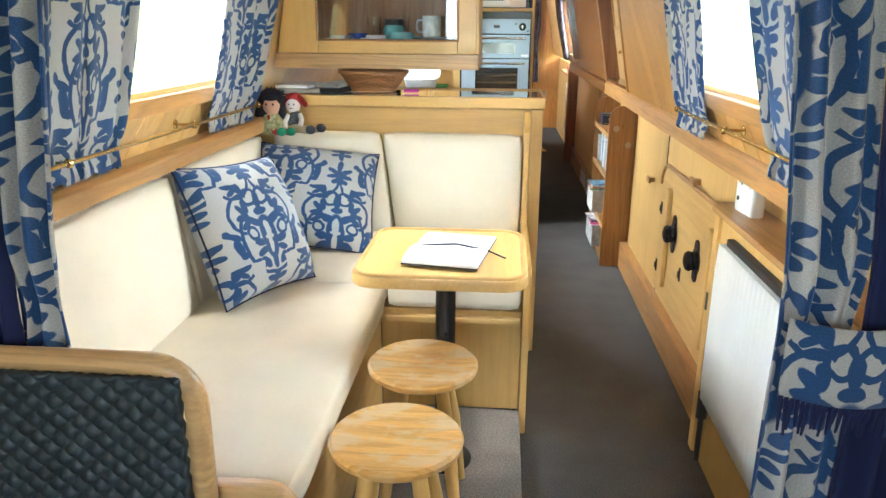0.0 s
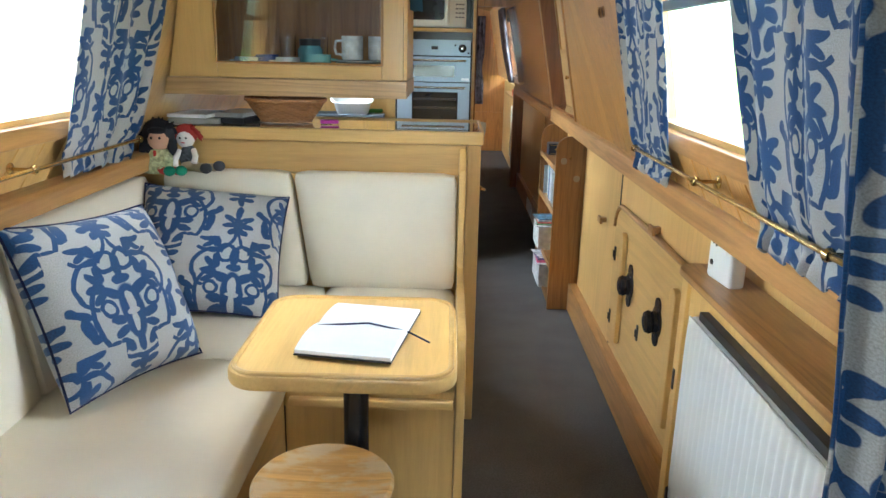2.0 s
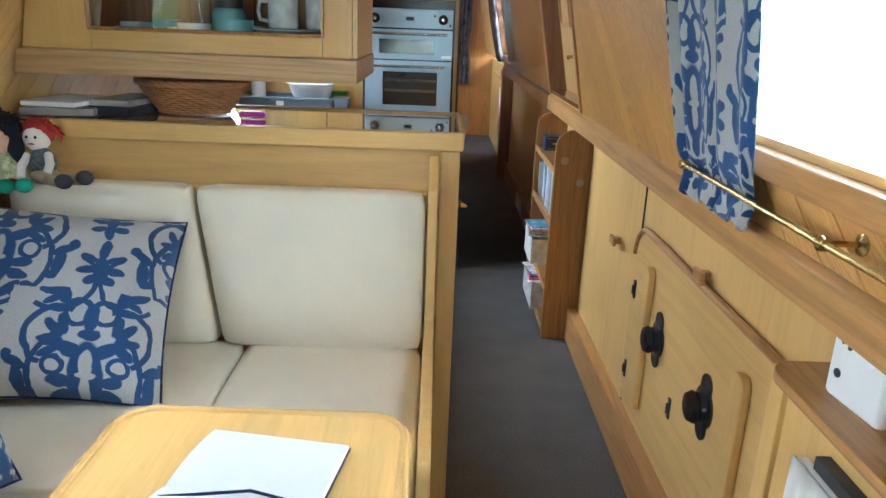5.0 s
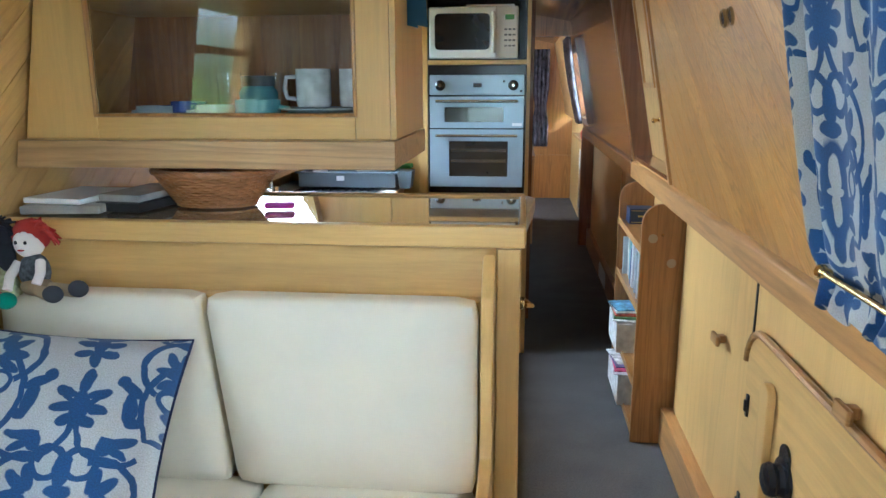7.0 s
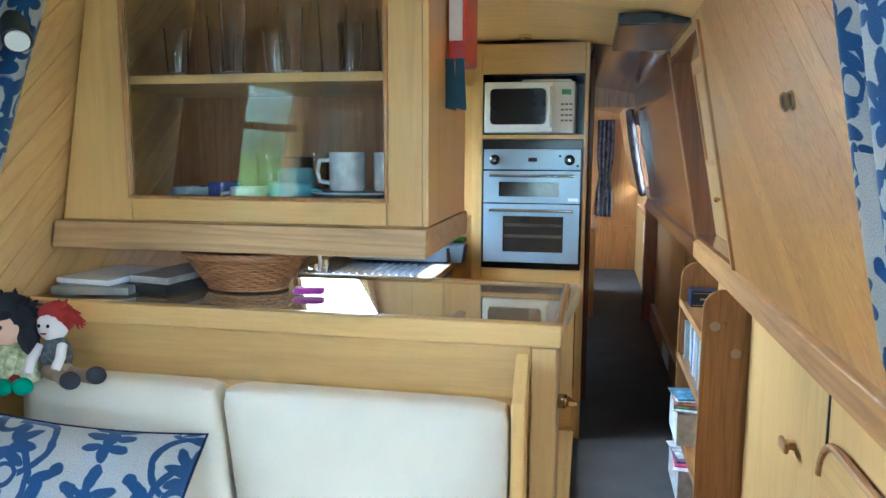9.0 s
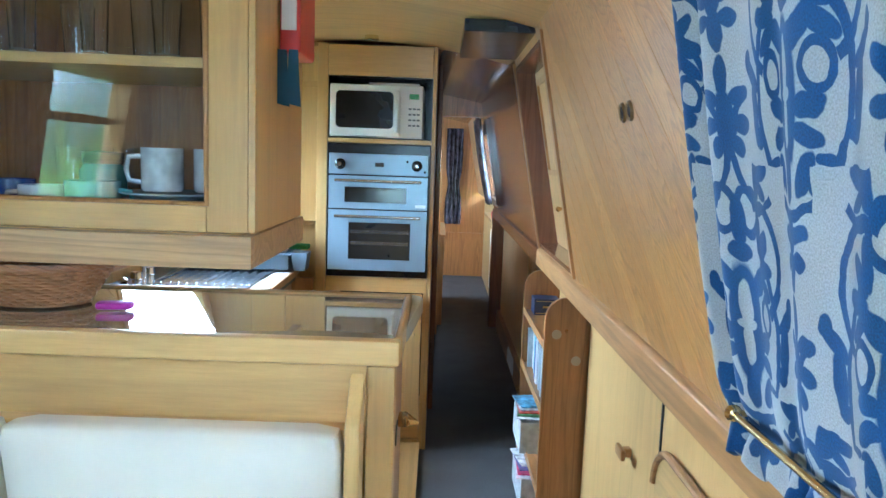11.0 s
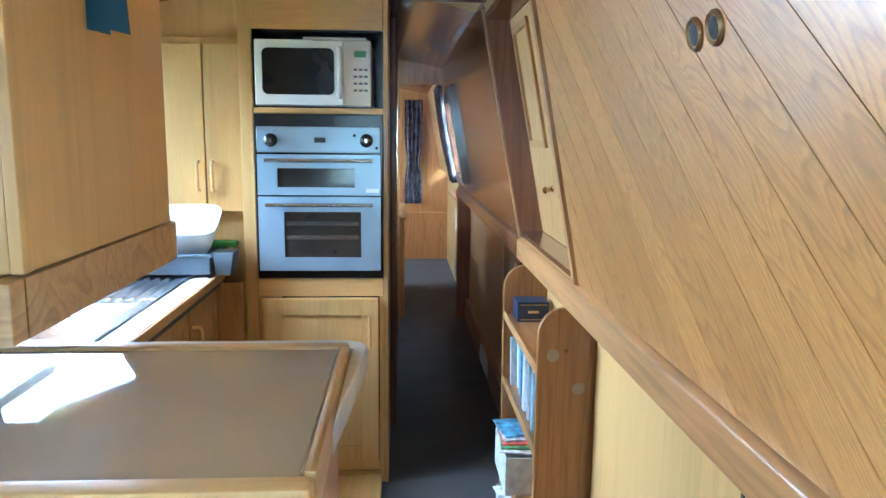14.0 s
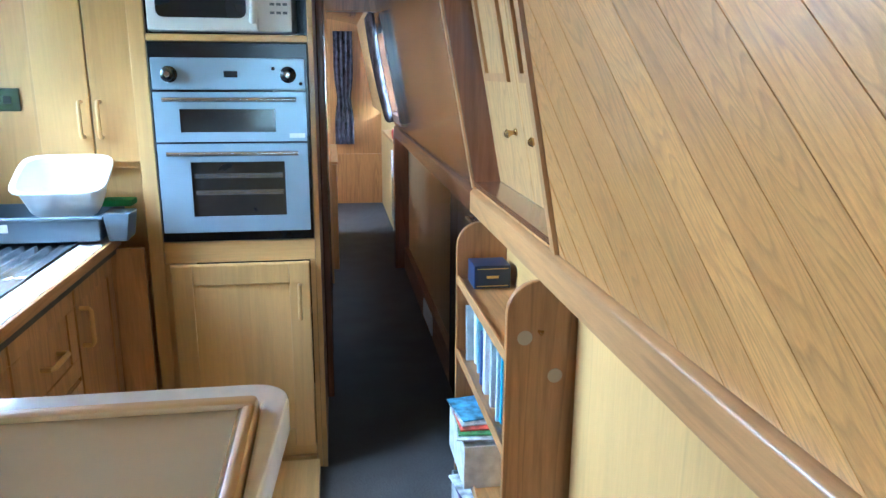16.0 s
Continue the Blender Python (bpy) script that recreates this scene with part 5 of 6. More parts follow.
# ---- armchair by the bench end ----
quilt_m = plain("dark_quilted_fabric", (0.018, 0.030, 0.036), 0.55, var=0.35, scale=30, bump=0.3)
chair = thing("armchair", (-0.78, 0.85, 0), "armchair with a dark quilted back in a rounded wooden frame", "armchair")
frame_pts = rounded(-1.0, -0.505, 0.42, 0.858, (0.02, 0.02, 0.075, 0.075), 8)
part("back_frame", tube([(x, 1.055, z) for x, z in frame_pts], 0.021, 12, True), oak_x, chair, "glossy rounded oak frame")


def quilt(a, b):
    x, z = -0.985 + 0.465 * a, 0.43 + 0.415 * b
    k = abs(math.sin(math.pi * (x * 0.9 + z) / 0.036)) * abs(math.sin(math.pi * (x * 0.9 - z) / 0.036))
    return (x, 1.035 - 0.010 * k ** 0.6, z)


part("back_pad", sheet(quilt, 120, 100), quilt_m, chair, solid=0.012)
part("seat", padded(-0.98, -0.53, 0.55, 1.015, 0.36, 0.46, 0.035, 0.015), quilt_m, chair)
part("seat_rail", block(-1.0, -0.505, 0.53, 1.03, 0.29, 0.358, 0.006), oak_x, chair)
for x, y in ((-0.98, 0.555), (-0.525, 0.555), (-0.98, 1.01), (-0.525, 1.01)):
    part("leg", tube([(x, y, 0.30), (x, y, 0.0)], [0.022, 0.014], 10), oak_z, chair)
lone("folded_newspaper", turned(block(-0.90, -0.68, 0.64, 0.86, 0.487, 0.502, 0.003), -0.79, 0.75, 12), plain("newsprint", (0.22, 0.20, 0.17), 0.8, var=0.5, scale=22), "folded newspaper on the armchair seat", "newspaper")
part("near_end", prism(rounded(-1.08, -0.352, PLAT, 0.600, (0, 0, 0.06, 0.02), 6), 'y', 1.088, 1.122, 0.008), oak_x, bench, "glossy oak end board")

# ---- rag dolls on the cushion ledge ----


def blob(c, r, turn=0, seg=16):
    bm = bmesh.new()
    bmesh.ops.create_uvsphere(bm, u_segments=seg, v_segments=seg // 2 + 2, radius=1)
    bm.transform(Matrix.Translation(c) @ Matrix.Rotation(math.radians(turn), 4, 'Y') @ Matrix.Diagonal((*r, 1)))
    return bm


def doll(loc, label, pieces, shift=(0, 0, 0)):
    out = bmesh.new()
    mats = []
    for bm, mt in pieces:
        if mt not in mats:
            mats.append(mt)
        for f in bm.faces:
            f.material_index = mats.index(mt)
        me = bpy.data.meshes.new("tmp")
        bm.to_mesh(me)
        bm.free()
        out.from_mesh(me)
        bpy.data.meshes.remove(me)
    bmesh.ops.translate(out, verts=out.verts, vec=-Vector(loc))
    me = bpy.data.meshes.new("rag_doll")
    out.to_mesh(me)
    out.free()
    smooth_on(me, 60)
    for mt in mats:
        me.materials.append(mt)
    ob = new("rag_doll", me)
    ob.location = Vector(loc) + Vector(shift)
    return tagged(ob, label, "doll", "rag dolls")


hair_b = plain("black_wool", (0.010, 0.010, 0.016), 0.9, bump=0.5)
hair_r = plain("red_wool", (0.33, 0.02, 0.015), 0.9, bump=0.5)
skin = plain("pink_cloth", (0.62, 0.36, 0.25), 0.85)
skin_w = plain("pale_cloth", (0.75, 0.68, 0.64), 0.85)
dress = plain("speckled_green_cloth", (0.42, 0.44, 0.24), 0.9, var=0.45, scale=90)
red_c = plain("red_cloth", (0.45, 0.03, 0.03), 0.9)
green_c = plain("green_felt", (0.01, 0.22, 0.13), 0.9)
check = plain("grey_checked_cloth", (0.10, 0.11, 0.12), 0.9, var=0.6, scale=110)
tan = plain("tan_cloth", (0.40, 0.31, 0.20), 0.9)
shoe = plain("charcoal_felt", (0.05, 0.05, 0.06), 0.85)
Z = 0.985


def wool(c, r, n, length, mt, seed):
    g = random.Random(seed)
    out = []
    for _ in range(n):
        t, p = g.uniform(0, 2 * math.pi), g.uniform(0.15, 1.35)
        t = t if math.sin(t) > -0.35 else -t
        d = Vector((math.cos(t) * math.cos(p), math.sin(t) * math.cos(p) * 0.9 + 0.1, math.sin(p)))
        a = Vector(c) + Vector((d.x * r[0], d.y * r[1], d.z * r[2]))
        e = a + d * length * g.uniform(0.6, 1.2) + Vector((0, 0, -length * g.uniform(0.2, 1.2)))
        out.append((tube([a - d * 0.012, a + d * 0.010, e], [0.005, 0.005, 0.002], 5), mt))
    return out


hc = Vector((-0.885, 2.885, Z + 0.115))
doll((-0.90, 2.90, Z), "rag doll with black woollen hair and a green speckled dress", [
    (blob(hc, (0.040, 0.036, 0.042)), skin), (blob(hc + Vector((-0.006, 0.014, 0.010)), (0.056, 0.044, 0.056)), hair_b), (blob(hc + Vector((-0.040, 0.012, -0.038)), (0.034, 0.035, 0.068), 12), hair_b),
    (blob(hc + Vector((0.036, 0.014, -0.020)), (0.016, 0.026, 0.045), -10), hair_b),
    (blob(hc + Vector((0.004, -0.024, 0.028)), (0.032, 0.016, 0.012)), hair_b), (blob(hc + Vector((-0.012, -0.034, 0.004)), (0.004, 0.003, 0.005)), hair_b), (blob(hc + Vector((0.016, -0.034, 0.004)), (0.004, 0.003, 0.005)), hair_b),
    (lathe([(0, 0), (0.062, 0), (0.056, 0.03), (0.030, 0.075), (0, 0.08)], pose(-0.885, 2.885, Z + 0.002)), dress),
    (tube([(-0.925, 2.875, Z + 0.065), (-0.945, 2.85, Z + 0.035), (-0.93, 2.83, Z + 0.015)], 0.011, 8), dress), (tube([(-0.855, 2.86, Z + 0.062), (-0.85, 2.84, Z + 0.03), (-0.86, 2.82, Z + 0.015)], 0.011, 8), dress),
    (blob(Vector((-0.93, 2.828, Z + 0.014)), (0.012, 0.012, 0.012)), skin), (block(-0.893, -0.883, 2.845, 2.850, Z + 0.045, Z + 0.078, 0.002), red_c),
    (tube([(-0.88, 2.85, Z + 0.014), (-0.83, 2.80, Z + 0.014)], 0.013, 8), red_c), (tube([(-0.86, 2.86, Z + 0.014), (-0.80, 2.815, Z + 0.014)], 0.013, 8), red_c),
    (blob(Vector((-0.822, 2.795, Z + 0.018)), (0.020, 0.018, 0.017)), green_c), (blob(Vector((-0.788, 2.808, Z + 0.018)), (0.020, 0.018, 0.017)), green_c)] + wool(hc, (0.048, 0.044, 0.048), 90, 0.034, hair_b, 3), (-0.050, 0.005, 0))
hd = Vector((-0.808, 2.905, Z + 0.112))
doll((-0.80, 2.91, Z), "rag doll with red woollen hair and a checked waistcoat", [
    (blob(hd, (0.031, 0.029, 0.034)), skin_w), (blob(hd + Vector((-0.002, 0.012, 0.012)), (0.040, 0.034, 0.036)), hair_r),
    (blob(hd + Vector((-0.010, -0.028, 0.004)), (0.003, 0.003, 0.004)), hair_b), (blob(hd + Vector((0.011, -0.028, 0.004)), (0.003, 0.003, 0.004)), hair_b), (blob(hd + Vector((0, -0.029, -0.012)), (0.008, 0.003, 0.002)), red_c),
    (blob(Vector((-0.800, 2.900, Z + 0.050)), (0.033, 0.026, 0.040), 8), check), (tube([(-0.826, 2.89, Z + 0.072), (-0.835, 2.868, Z + 0.045), (-0.83, 2.85, Z + 0.022)], 0.010, 8), skin_w),
    (tube([(-0.778, 2.89, Z + 0.074), (-0.765, 2.868, Z + 0.055), (-0.768, 2.855, Z + 0.035)], 0.010, 8), skin_w), (blob(Vector((-0.792, 2.890, Z + 0.020)), (0.034, 0.026, 0.020)), tan),
    (tube([(-0.79, 2.885, Z + 0.016), (-0.735, 2.845, Z + 0.016)], 0.014, 8), tan), (tube([(-0.775, 2.895, Z + 0.016), (-0.70, 2.872, Z + 0.018)], 0.014, 8), tan),
    (blob(Vector((-0.722, 2.838, Z + 0.020)), (0.021, 0.016, 0.018)), shoe), (blob(Vector((-0.686, 2.868, Z + 0.024)), (0.021, 0.016, 0.018)), shoe)] + wool(hd, (0.036, 0.034, 0.036), 80, 0.028, hair_r, 5), (-0.048, 0.020, 0))

# ---- small fittings on the cabin sides ----
spot = thing("reading_lamp", (-0.90, 2.885, 1.68), "brass reading lamp with a dark cylinder shade on the cabin side", "lamp")
wx = wall_x(-1, 1.69)
part("rose", lathe([(0.028, 0), (0.028, 0.008), (0.012, 0.018), (0, 0.018)], pose(wx, 2.885, 1.69, 0, 90, 0)), brass, spot)
part("arm", tube([(wx + 0.01, 2.885, 1.69), (wx + 0.04, 2.885, 1.69)], 0.007), brass, spot)
part("shade", tube([(wx + 0.035, 2.895, 1.700), (wx + 0.075, 2.855, 1.655)], [0.024, 0.026], 18), rubber, spot, "dark cylinder shade")
part("bulb", tube([(wx + 0.0752, 2.8548, 1.6548), (wx + 0.0775, 2.8525, 1.6522)], 0.021, 18), paper, spot, "white lamp face")
bronze = plain("dull_bronze", (0.35, 0.24, 0.12), 0.35, 1.0)
for i, (y, z) in enumerate(((3.236, 1.558), (3.292, 1.558))):
    hk = thing("porthole_vent", (wall_x(1, z), y, z), "small round brass vent on the boards", "vent", "round vents")
    mm = pose(wall_x(1, z) + 0.002, y, z, 0, -90 - 10.7, 0)
    part("ring", lathe([(0.014, 0), (0.021, 0.0), (0.021, 0.005), (0.018, 0.008), (0.015, 0.005)], mm, 22), bronze, hk)
    part("grille", lathe([(0.0, 0.003), (0.0135, 0.003), (0.0135, 0.0055), (0, 0.0055)], mm, 18), black, hk, "dark centre")

# side hatch: lined recess with two panelled doors
hat = thing("side_hatch", (0.72, 4.6, 1.07), "side hatch with two panelled doors in a dark lined recess", "hatch")
H0, H1, HZ0, HZ1 = 4.20, 5.03, 1.072, 1.858
for q in ((H0, H0 + 0.018, HZ0), (H1 - 0.018, H1, HZ0), (H0 + 0.018, H1 - 0.018, HZ1 - 0.02)):
    part("lining", side_slab(1, *q, HZ1, -0.004, 0.10), dark_z, hat)
part("sill", side_slab(1, H0 + 0.018, H1 - 0.018, HZ0, HZ0 + 0.018, -0.004, 0.10), dark_y, hat)
part("frame", side_slab(1, H0 - 0.028, H0, HZ0 - 0.008, HZ1 + 0.02, -0.010, 0.0), oak_z, hat)
part("frame", side_slab(1, H1, H1 + 0.028, HZ0 - 0.008, HZ1 + 0.02, -0.010, 0.0), oak_z, hat)
hatch_wood = wood("honey_oak_upright", (0.60, 0.36, 0.13), 'z', figure=1.2)
hm = (H0 + H1) / 2
for a, b, ky in ((H0 + 0.02, hm - 0.002, hm - 0.16), (hm + 0.002, H1 - 0.02, hm + 0.08)):
    d = part("door", side_slab(1, a, b, HZ0 + 0.02, HZ1 - 0.022, 0.078, 0.096), hatch_wood, hat)
    for p0, p1 in ((1.14, 1.33), (1.40, 1.80)):
        f = 0.022
        if p0 > 1.3:
            part("bead", merge(side_slab(1, a + 0.06, a + 0.06 + f, p0, p1, 0.068, 0.078), side_slab(1, b - 0.06 - f, b - 0.06, p0, p1, 0.068, 0.078),
                               side_slab(1, a + 0.06 + f, b - 0.06 - f, p0, p0 + f, 0.068, 0.078), side_slab(1, a + 0.06 + f, b - 0.06 - f, p1 - f, p1, 0.068, 0.078)), oak_z, d)
    kx = wall_x(1, 1.27) + 0.078
    part("knob", lathe([(0.010, 0), (0.010, 0.004), (0.005, 0.008), (0.008, 0.018), (0.012, 0.026), (0.006, 0.034), (0, 0.034)], pose(kx, ky, 1.27, 0, -100, 0), 16), brass, d)
# solid slab under the ceiling; its black stands in for shade inside the hatch
lone("roof_hatch", block(0.30, 0.555, 4.33, 5.0, 1.892, 1.935, 0.004), black, "black slab in place of the shaded roof hatch opening", "hatch")

# ---- bookshelf under the gunwale ----
bks = thing("bookcase", (0.71, 4.62, 0), "narrow oak bookcase with rounded ends under the gunwale", "bookcase")


def end_shape(top):
    return [(0.80, 0.0), (0.80, top), (0.71, top)] + [(0.70 - 0.075 * math.sin(math.radians(a)), top - 0.075 + 0.075 * math.cos(math.radians(a))) for a in range(0, 91, 15)] + [(0.625, 0.0)]


part("end_panel", prism(end_shape(0.978), 'y', 4.282, 4.302, 0.005), pine_z, bks)
part("end_panel", prism(end_shape(0.978), 'y', 4.928, 4.948, 0.005), pine_z, bks)
for z in (0.785, 0.545, 0.235, 0.035):
    part("shelf", block(0.632, 0.80, 4.303, 4.927, z, z + 0.016, 0.003), oak_y, bks)
    part("lip", block(0.626, 0.634, 4.303, 4.927, z - 0.004, z + 0.026, 0.003), oak_y, bks)
part("back", block(0.783, 0.7995, 4.303, 4.927, 0.05, 0.975, 0), ash_y, bks)
part("hook", tube([(0.70, 4.280, 0.86), (0.70, 4.262, 0.86), (0.70, 4.255, 0.868)], 0.004, 8), brass, bks, "small brass hook")
for x, z in ((0.668, 0.845), (0.742, 0.75)):
    part("sticky_dot", lathe([(0.018, 0), (0.017, 0.0015), (0, 0.002)], pose(x, 4.2825, z, 90), 16), tan, bks, "pale round adhesive mark")
tin = thing("tea_tin", (0.70, 4.86, 0.801), "dark blue box with gold writing on the top shelf", "box")
tin_m = plain("dark_blue_card", (0.012, 0.03, 0.075), 0.35, var=0.15)
gold = plain("gold_print", (0.55, 0.42, 0.14), 0.4, 0.6)
part("body", block(0.655, 0.765, 4.80, 4.90, 0.802, 0.872, 0.003), tin_m, tin)
part("gold_line", merge(block(0.663, 0.757, 4.7985, 4.7998, 0.862, 0.864, 0), block(0.663, 0.757, 4.7985, 4.7998, 0.810, 0.812, 0), block(0.692, 0.728, 4.7985, 4.7998, 0.834, 0.842, 0)), gold, tin, "gold lines and lettering bar")
COL = [(0.66, 0.66, 0.64), (0.75, 0.76, 0.78), (0.10, 0.22, 0.45), (0.05, 0.10, 0.28), (0.10, 0.42, 0.60), (0.72, 0.74, 0.74), (0.30, 0.55, 0.62), (0.62, 0.45, 0.48), (0.80, 0.78, 0.72), (0.45, 0.50, 0.52), (0.75, 0.70, 0.72)]
g = random.Random(11)
covers = [plain("book_cover", c, 0.4, var=0.15, scale=30) for c in COL]
y = 4.32
k = 0
while y < 4.86:
    w = g.uniform(0.012, 0.030)
    h, dp = g.uniform(0.155, 0.205), g.uniform(0.105, 0.135)
    b = thing("book", (0.70, y, 0.562), "thin paperback standing on the bookcase shelf", "book", "books on the shelf")
    mt = covers[k % len(covers)]
    tilt = -6 if y > 4.70 else 0
    for nm, bm, m2 in (("cover", merge(block(0.780 - dp, 0.782, y, y + 0.002, 0.562, 0.562 + h, 0), block(0.780 - dp, 0.782, y + w - 0.002, y + w, 0.562, 0.562 + h, 0), block(0.777 - dp, 0.7795 - dp, y, y + w, 0.562, 0.562 + h, 0.001)), mt),
                       ("pages", block(0.781 - dp, 0.779, y + 0.0022, y + w - 0.0022, 0.565, 0.559 + h, 0), paper)):
        part("page_block" if nm == "pages" else nm, lean(bm, (0.7, y, 0.562), 'X', tilt), m2, b)
    y += w + (0.004 if tilt == 0 else 0.010)
    k += 1


card = plain("printed_white_card", (0.58, 0.58, 0.55), 0.6, var=0.25, scale=25)


def carton(x0, x1, y0, y1, z0, z1, label):
    c = thing("storage_box", ((x0 + x1) / 2, (y0 + y1) / 2, z0), label, "box", "white boxes on the bookcase")
    t = 0.004
    part("tray", merge(block(x0, x1, y0, y1, z0, z0 + t, 0.001), block(x0, x0 + t, y0, y1, z0 + t, z1, 0.001), block(x1 - t, x1, y0, y1, z0 + t, z1, 0.001),
                       block(x0 + t, x1 - t, y0, y0 + t, z0 + t, z1, 0.001), block(x0 + t, x1 - t, y1 - t, y1, z0 + t, z1, 0.001)), card, c)


def leaflet(x0, x1, y0, y1, z, a, c, label):
    lone("leaflet", turned(block(x0, x1, y0, y1, z, z + 0.005, 0.001), (x0 + x1) / 2, (y0 + y1) / 2, a), plain("leaflet_print", c, 0.35, var=0.7, scale=30), label, "leaflet", "leaflets in the boxes")


carton(0.600, 0.765, 4.63, 4.89, 0.252, 0.385, "white cardboard box full of leaflets")
carton(0.600, 0.765, 4.52, 4.84, 0.053, 0.190, "white cardboard box full of magazines")
for i, c in enumerate(((0.75, 0.75, 0.72), (0.12, 0.30, 0.10), (0.60, 0.10, 0.06), (0.70, 0.70, 0.68), (0.15, 0.35, 0.50))):
    leaflet(0.600, 0.74, 4.655 + 0.02 * i, 4.85 + 0.01 * i, 0.386 + 0.007 * i, 5 * i - 10, c, "printed leaflet lying on the white box")
for i, c in enumerate(((0.75, 0.74, 0.72), (0.55, 0.05, 0.15), (0.10, 0.09, 0.20), (0.80, 0.80, 0.78))):
    leaflet(0.592, 0.72, 4.51 + 0.03 * i, 4.72 + 0.02 * i, 0.191 + 0.007 * i, 6 * i - 8, c, "glossy magazine lying on the white box")

# ---- passage ----
fridge = thing("fridge", (0.75, 5.4, 0), "dark glossy fridge under the gunwale", "fridge")
part("body", block(0.755, 0.80, 4.955, 5.85, 0.03, 0.975, 0.004), black, fridge)
part("door", block(0.735, 0.754, 4.965, 5.55, 0.06, 0.965, 0.006), plain("dark_gloss", (0.035, 0.025, 0.022), 0.12, var=0.2), fridge)
part("handle", merge(tube([(0.715, 5.02, 0.93), (0.715, 5.24, 0.93)], 0.007, 10), tube([(0.735, 5.04, 0.93), (0.715, 5.04, 0.93)], 0.005, 8), tube([(0.735, 5.22, 0.93), (0.715, 5.22, 0.93)], 0.005, 8)), chrome, fridge)
lone("plinth_passage", block(0.765, 0.80, 5.86, 7.97, 0, 0.16, 0.005), oak_y, "oak plinth along the passage", "baseboard", kind="structure")
vt = thing("floor_vent", (0.76, 6.6, 0.08), "white vent grille on the passage plinth", "vent")
part("frame", block(0.758, 0.7645, 6.45, 6.80, 0.03, 0.14, 0.002), white, vt)
for k in range(5):
    part("slat", block(0.753, 0.758, 6.46, 6.79, 0.042 + 0.019 * k, 0.050 + 0.019 * k, 0.001), white, vt)
pic = thing("window_blind_box", (0.66, 7.12, 1.15), "dark window surround in the passage", "frame")
part("frame", side_slab(1, 7.05, 7.17, 1.13, 1.75, -0.03, 0.0), dark_z, pic)

# ---- far cabin ----
flo = plain("dark_floral_cloth", (0.10, 0.085, 0.10), 0.9, var=0.9, scale=14)


def hanging(x0, x1, y, z0, z1, label):
    def f(a, b):
        waist = 1 - 0.28 * math.exp(-((b - 0.42) / 0.12) ** 2)
        xm = (x0 + x1) / 2
        return (xm + (x0 + (x1 - x0) * a - xm) * waist, y + 0.022 * math.sin(2 * math.pi * 4 * a), z0 + (z1 - z0) * b)
    lone("curtain", sheet(f, 40, 24), flo, label, "curtain", "floral curtains", solid=0.004)


hanging(0.30, 0.50, STERN - 0.06, 0.66, 1.84, "dark floral curtain tied at the waist on the bulkhead")
lone("wall_stern_dado", block(-1.1, 0.80, STERN - 0.020, STERN - 0.001, 0.0, 0.55, 0.004), orange_z, "varnished lower panel of the end bulkhead", "panel", kind="structure")


def far_curtain(a, b):
    z = 1.10 + 0.68 * b
    y0, y1 = 7.62 - 0.20 * b, 7.92 + 0.10 * b
    return (wall_x(1, z) - 0.05 - 0.02 * math.sin(2 * math.pi * 5 * a) - 0.012 * math.sin(math.pi * b), y0 + (y1 - y0) * a, z)


lone("curtain", sheet(far_curtain, 40, 20), flo, "dark floral curtain at the passage window", "curtain", "floral curtains", solid=0.004)
fr = thing("far_radiator", (0.77, 8.7, 0.15), "white panel radiator in the far cabin", "radiator")
part("panel", sheet(lambda a, b: (0.765 - 0.006 * abs(math.sin(math.pi * a * 22)), 8.20 + 0.75 * a, 0.20 + 0.58 * b), 88, 2), white, fr, solid=0.012)
part("pipe", tube([(0.785, 8.18, 0.0), (0.785, 8.18, 0.22), (0.775, 8.21, 0.24)], 0.009, 8), chrome, fr)
lone("shelf_far", block(0.70, 0.80, 8.12, 9.2, 0.905, 0.93, 0.004), oak_y, "narrow oak shelf over the far radiator", "shelf", kind="structure")
for y in (8.2, 8.32):
    lone("red_pot", lathe([(0, 0), (0.03, 0), (0.036, 0.05), (0.03, 0.075), (0, 0.078)], pose(0.742, y, 0.93), 16), red, "small red pot on the far shelf", "pot", "red pots")
fd = thing("far_dresser", (0.1, 8.4, 0), "orange pine cupboard in the far cabin", "cupboard")
part("body", block(-0.35, 0.285, 8.0, 9.3, 0.0, 0.78, 0.006), orange_z, fd)
part("top", block(-0.36, 0.295, 7.99, 9.31, 0.781, 0.80, 0.004), orange_z, fd)

# ---- outside ----


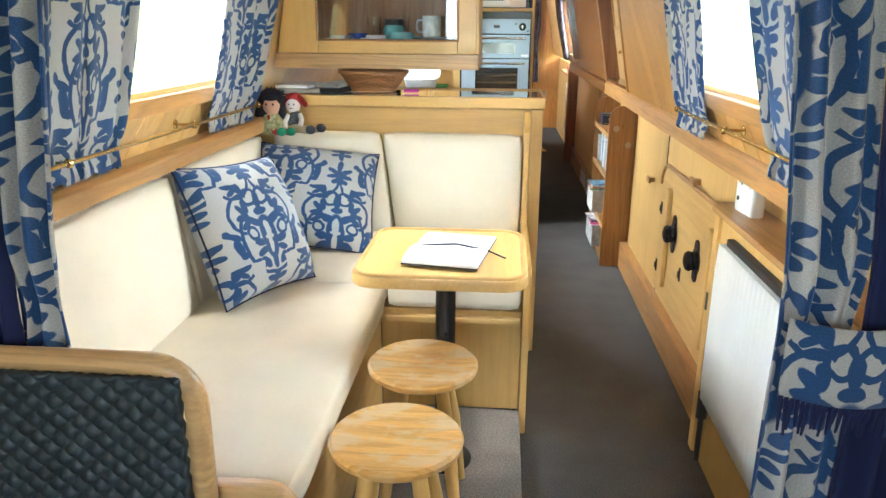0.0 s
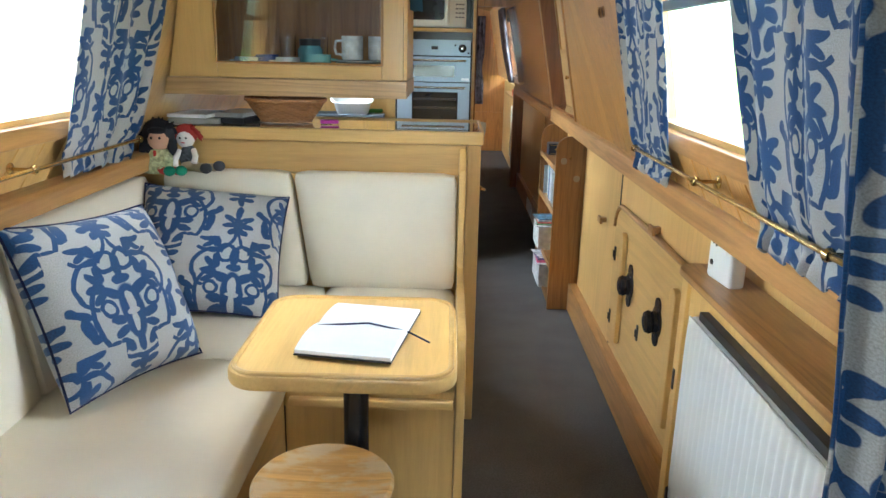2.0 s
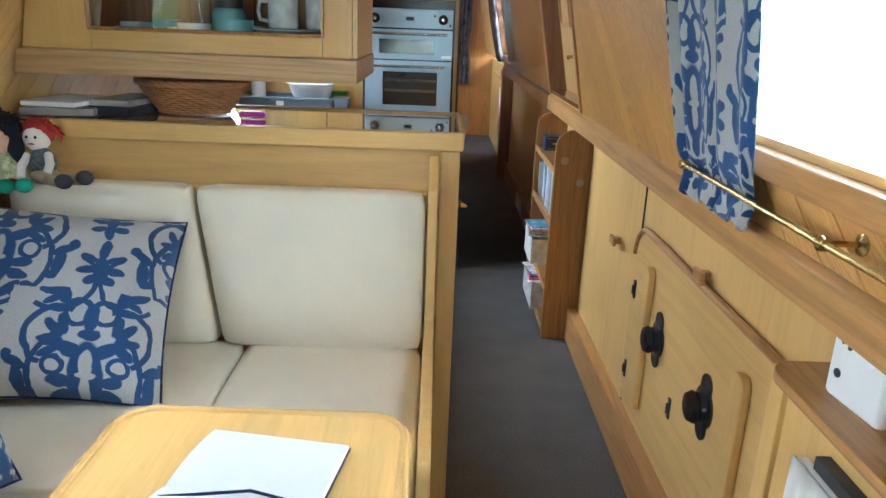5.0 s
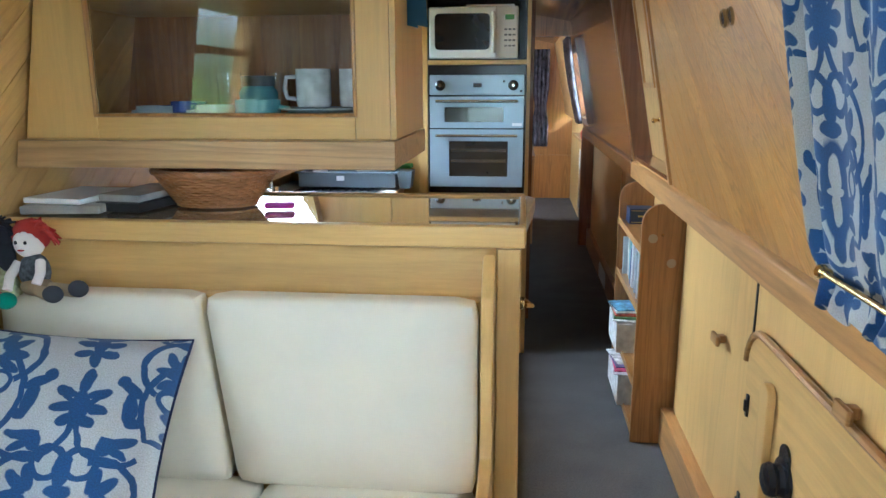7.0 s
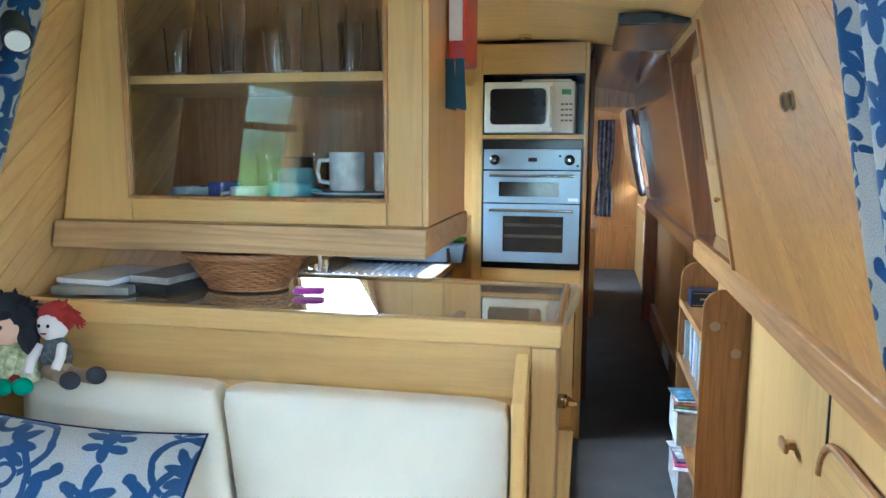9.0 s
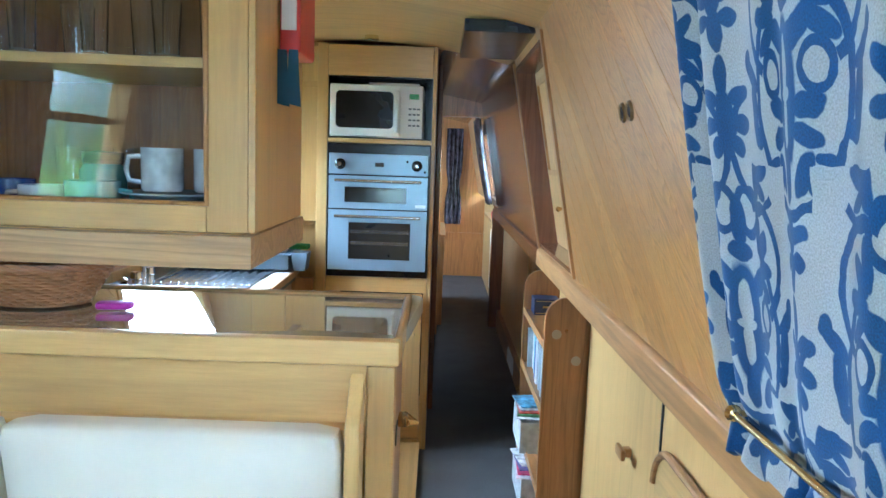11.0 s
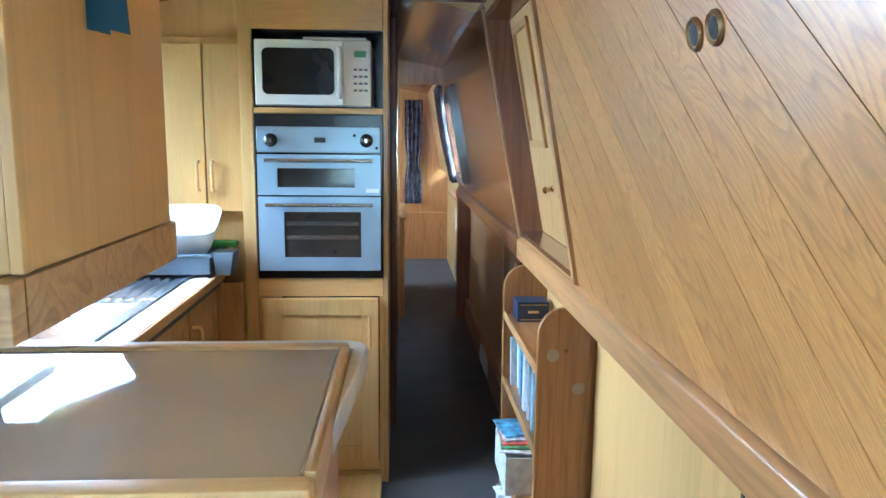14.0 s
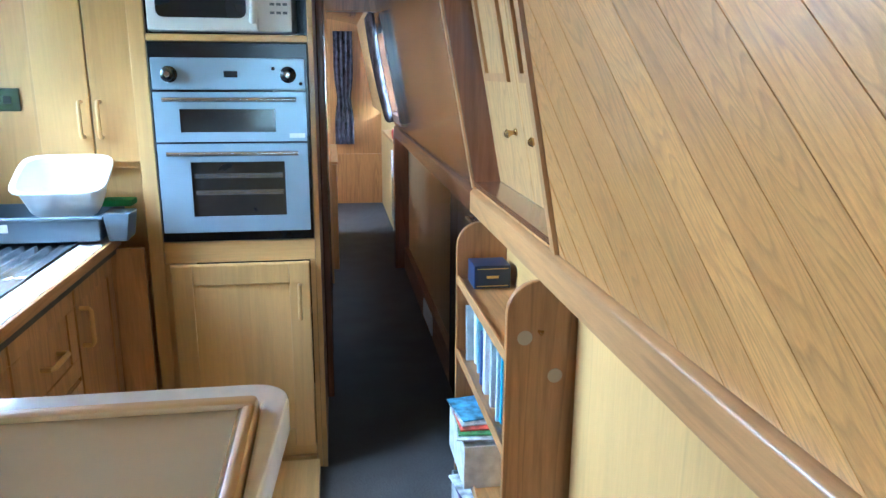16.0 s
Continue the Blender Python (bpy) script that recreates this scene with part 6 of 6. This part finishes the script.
def bank(name, m, label, glow):
    mt = bpy.data.materials.new(name)
    mt.use_nodes = True
    t = mt.node_tree
    b = t.nodes["Principled BSDF"]
    tc = t.nodes.new("ShaderNodeTexCoord")
    n = nd(t, "ShaderNodeTexNoise", Scale=2.2, Detail=8.0, Roughness=0.7)
    sp = t.nodes.new("ShaderNodeSeparateXYZ")
    t.links.new(tc.outputs["Object"], n.inputs[0])
    t.links.new(tc.outputs["Object"], sp.inputs[0])
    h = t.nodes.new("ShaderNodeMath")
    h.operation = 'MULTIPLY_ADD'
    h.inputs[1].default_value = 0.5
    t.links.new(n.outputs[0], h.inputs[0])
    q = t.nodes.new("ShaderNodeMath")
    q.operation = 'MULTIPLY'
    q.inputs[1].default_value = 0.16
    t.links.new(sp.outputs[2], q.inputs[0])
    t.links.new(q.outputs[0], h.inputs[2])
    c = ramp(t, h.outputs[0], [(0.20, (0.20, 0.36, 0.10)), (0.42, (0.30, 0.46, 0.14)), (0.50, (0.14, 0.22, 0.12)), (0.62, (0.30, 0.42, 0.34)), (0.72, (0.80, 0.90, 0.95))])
    # the painted bank emits its own colours; more glow washes the window view white
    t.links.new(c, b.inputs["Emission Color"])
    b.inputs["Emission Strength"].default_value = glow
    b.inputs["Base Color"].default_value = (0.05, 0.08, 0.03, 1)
    ob = lone("backdrop", m, mt, label, "backdrop", kind="structure")
    return ob


bank("glowing_bank", block(-6.1, -6.0, -14, 26, -0.7, 7, 0), "glowing backdrop of a hazy green canal bank, trees and white sky", 8.0)
bank("glowing_bank_far", block(6.0, 6.1, -14, 26, -0.7, 7, 0), "glowing backdrop of a hazy green canal bank, trees and white sky", 16.0)
bank("glowing_bow", block(-5.9, 5.9, -8.1, -8.0, -0.7, 7, 0), "glowing backdrop of a hazy green canal bank, trees and white sky", 6.0)

# ---- boards of the cabin sides ----
RIGHT_BOARDS = [(max(y0, 1.2), min(y1, 8.0), z0, z1) for y0, y1, z0, z1 in RIGHT if y1 > 1.2 and y0 < 8.0]
slanting_boards(1, wall_right, [r for r in RIGHT_BOARDS if r[0] < 5.0])
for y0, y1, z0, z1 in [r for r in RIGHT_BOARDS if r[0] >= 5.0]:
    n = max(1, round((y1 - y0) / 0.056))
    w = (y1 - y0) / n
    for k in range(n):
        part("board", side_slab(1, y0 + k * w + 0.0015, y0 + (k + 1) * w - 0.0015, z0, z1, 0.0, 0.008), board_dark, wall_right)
slanting_boards(-1, wall_left, [(max(y0, 1.2), min(y1, 5.42), z0, z1) for y0, y1, z0, z1 in LEFT if y1 > 1.2 and y0 < 5.42], material=board_pale)
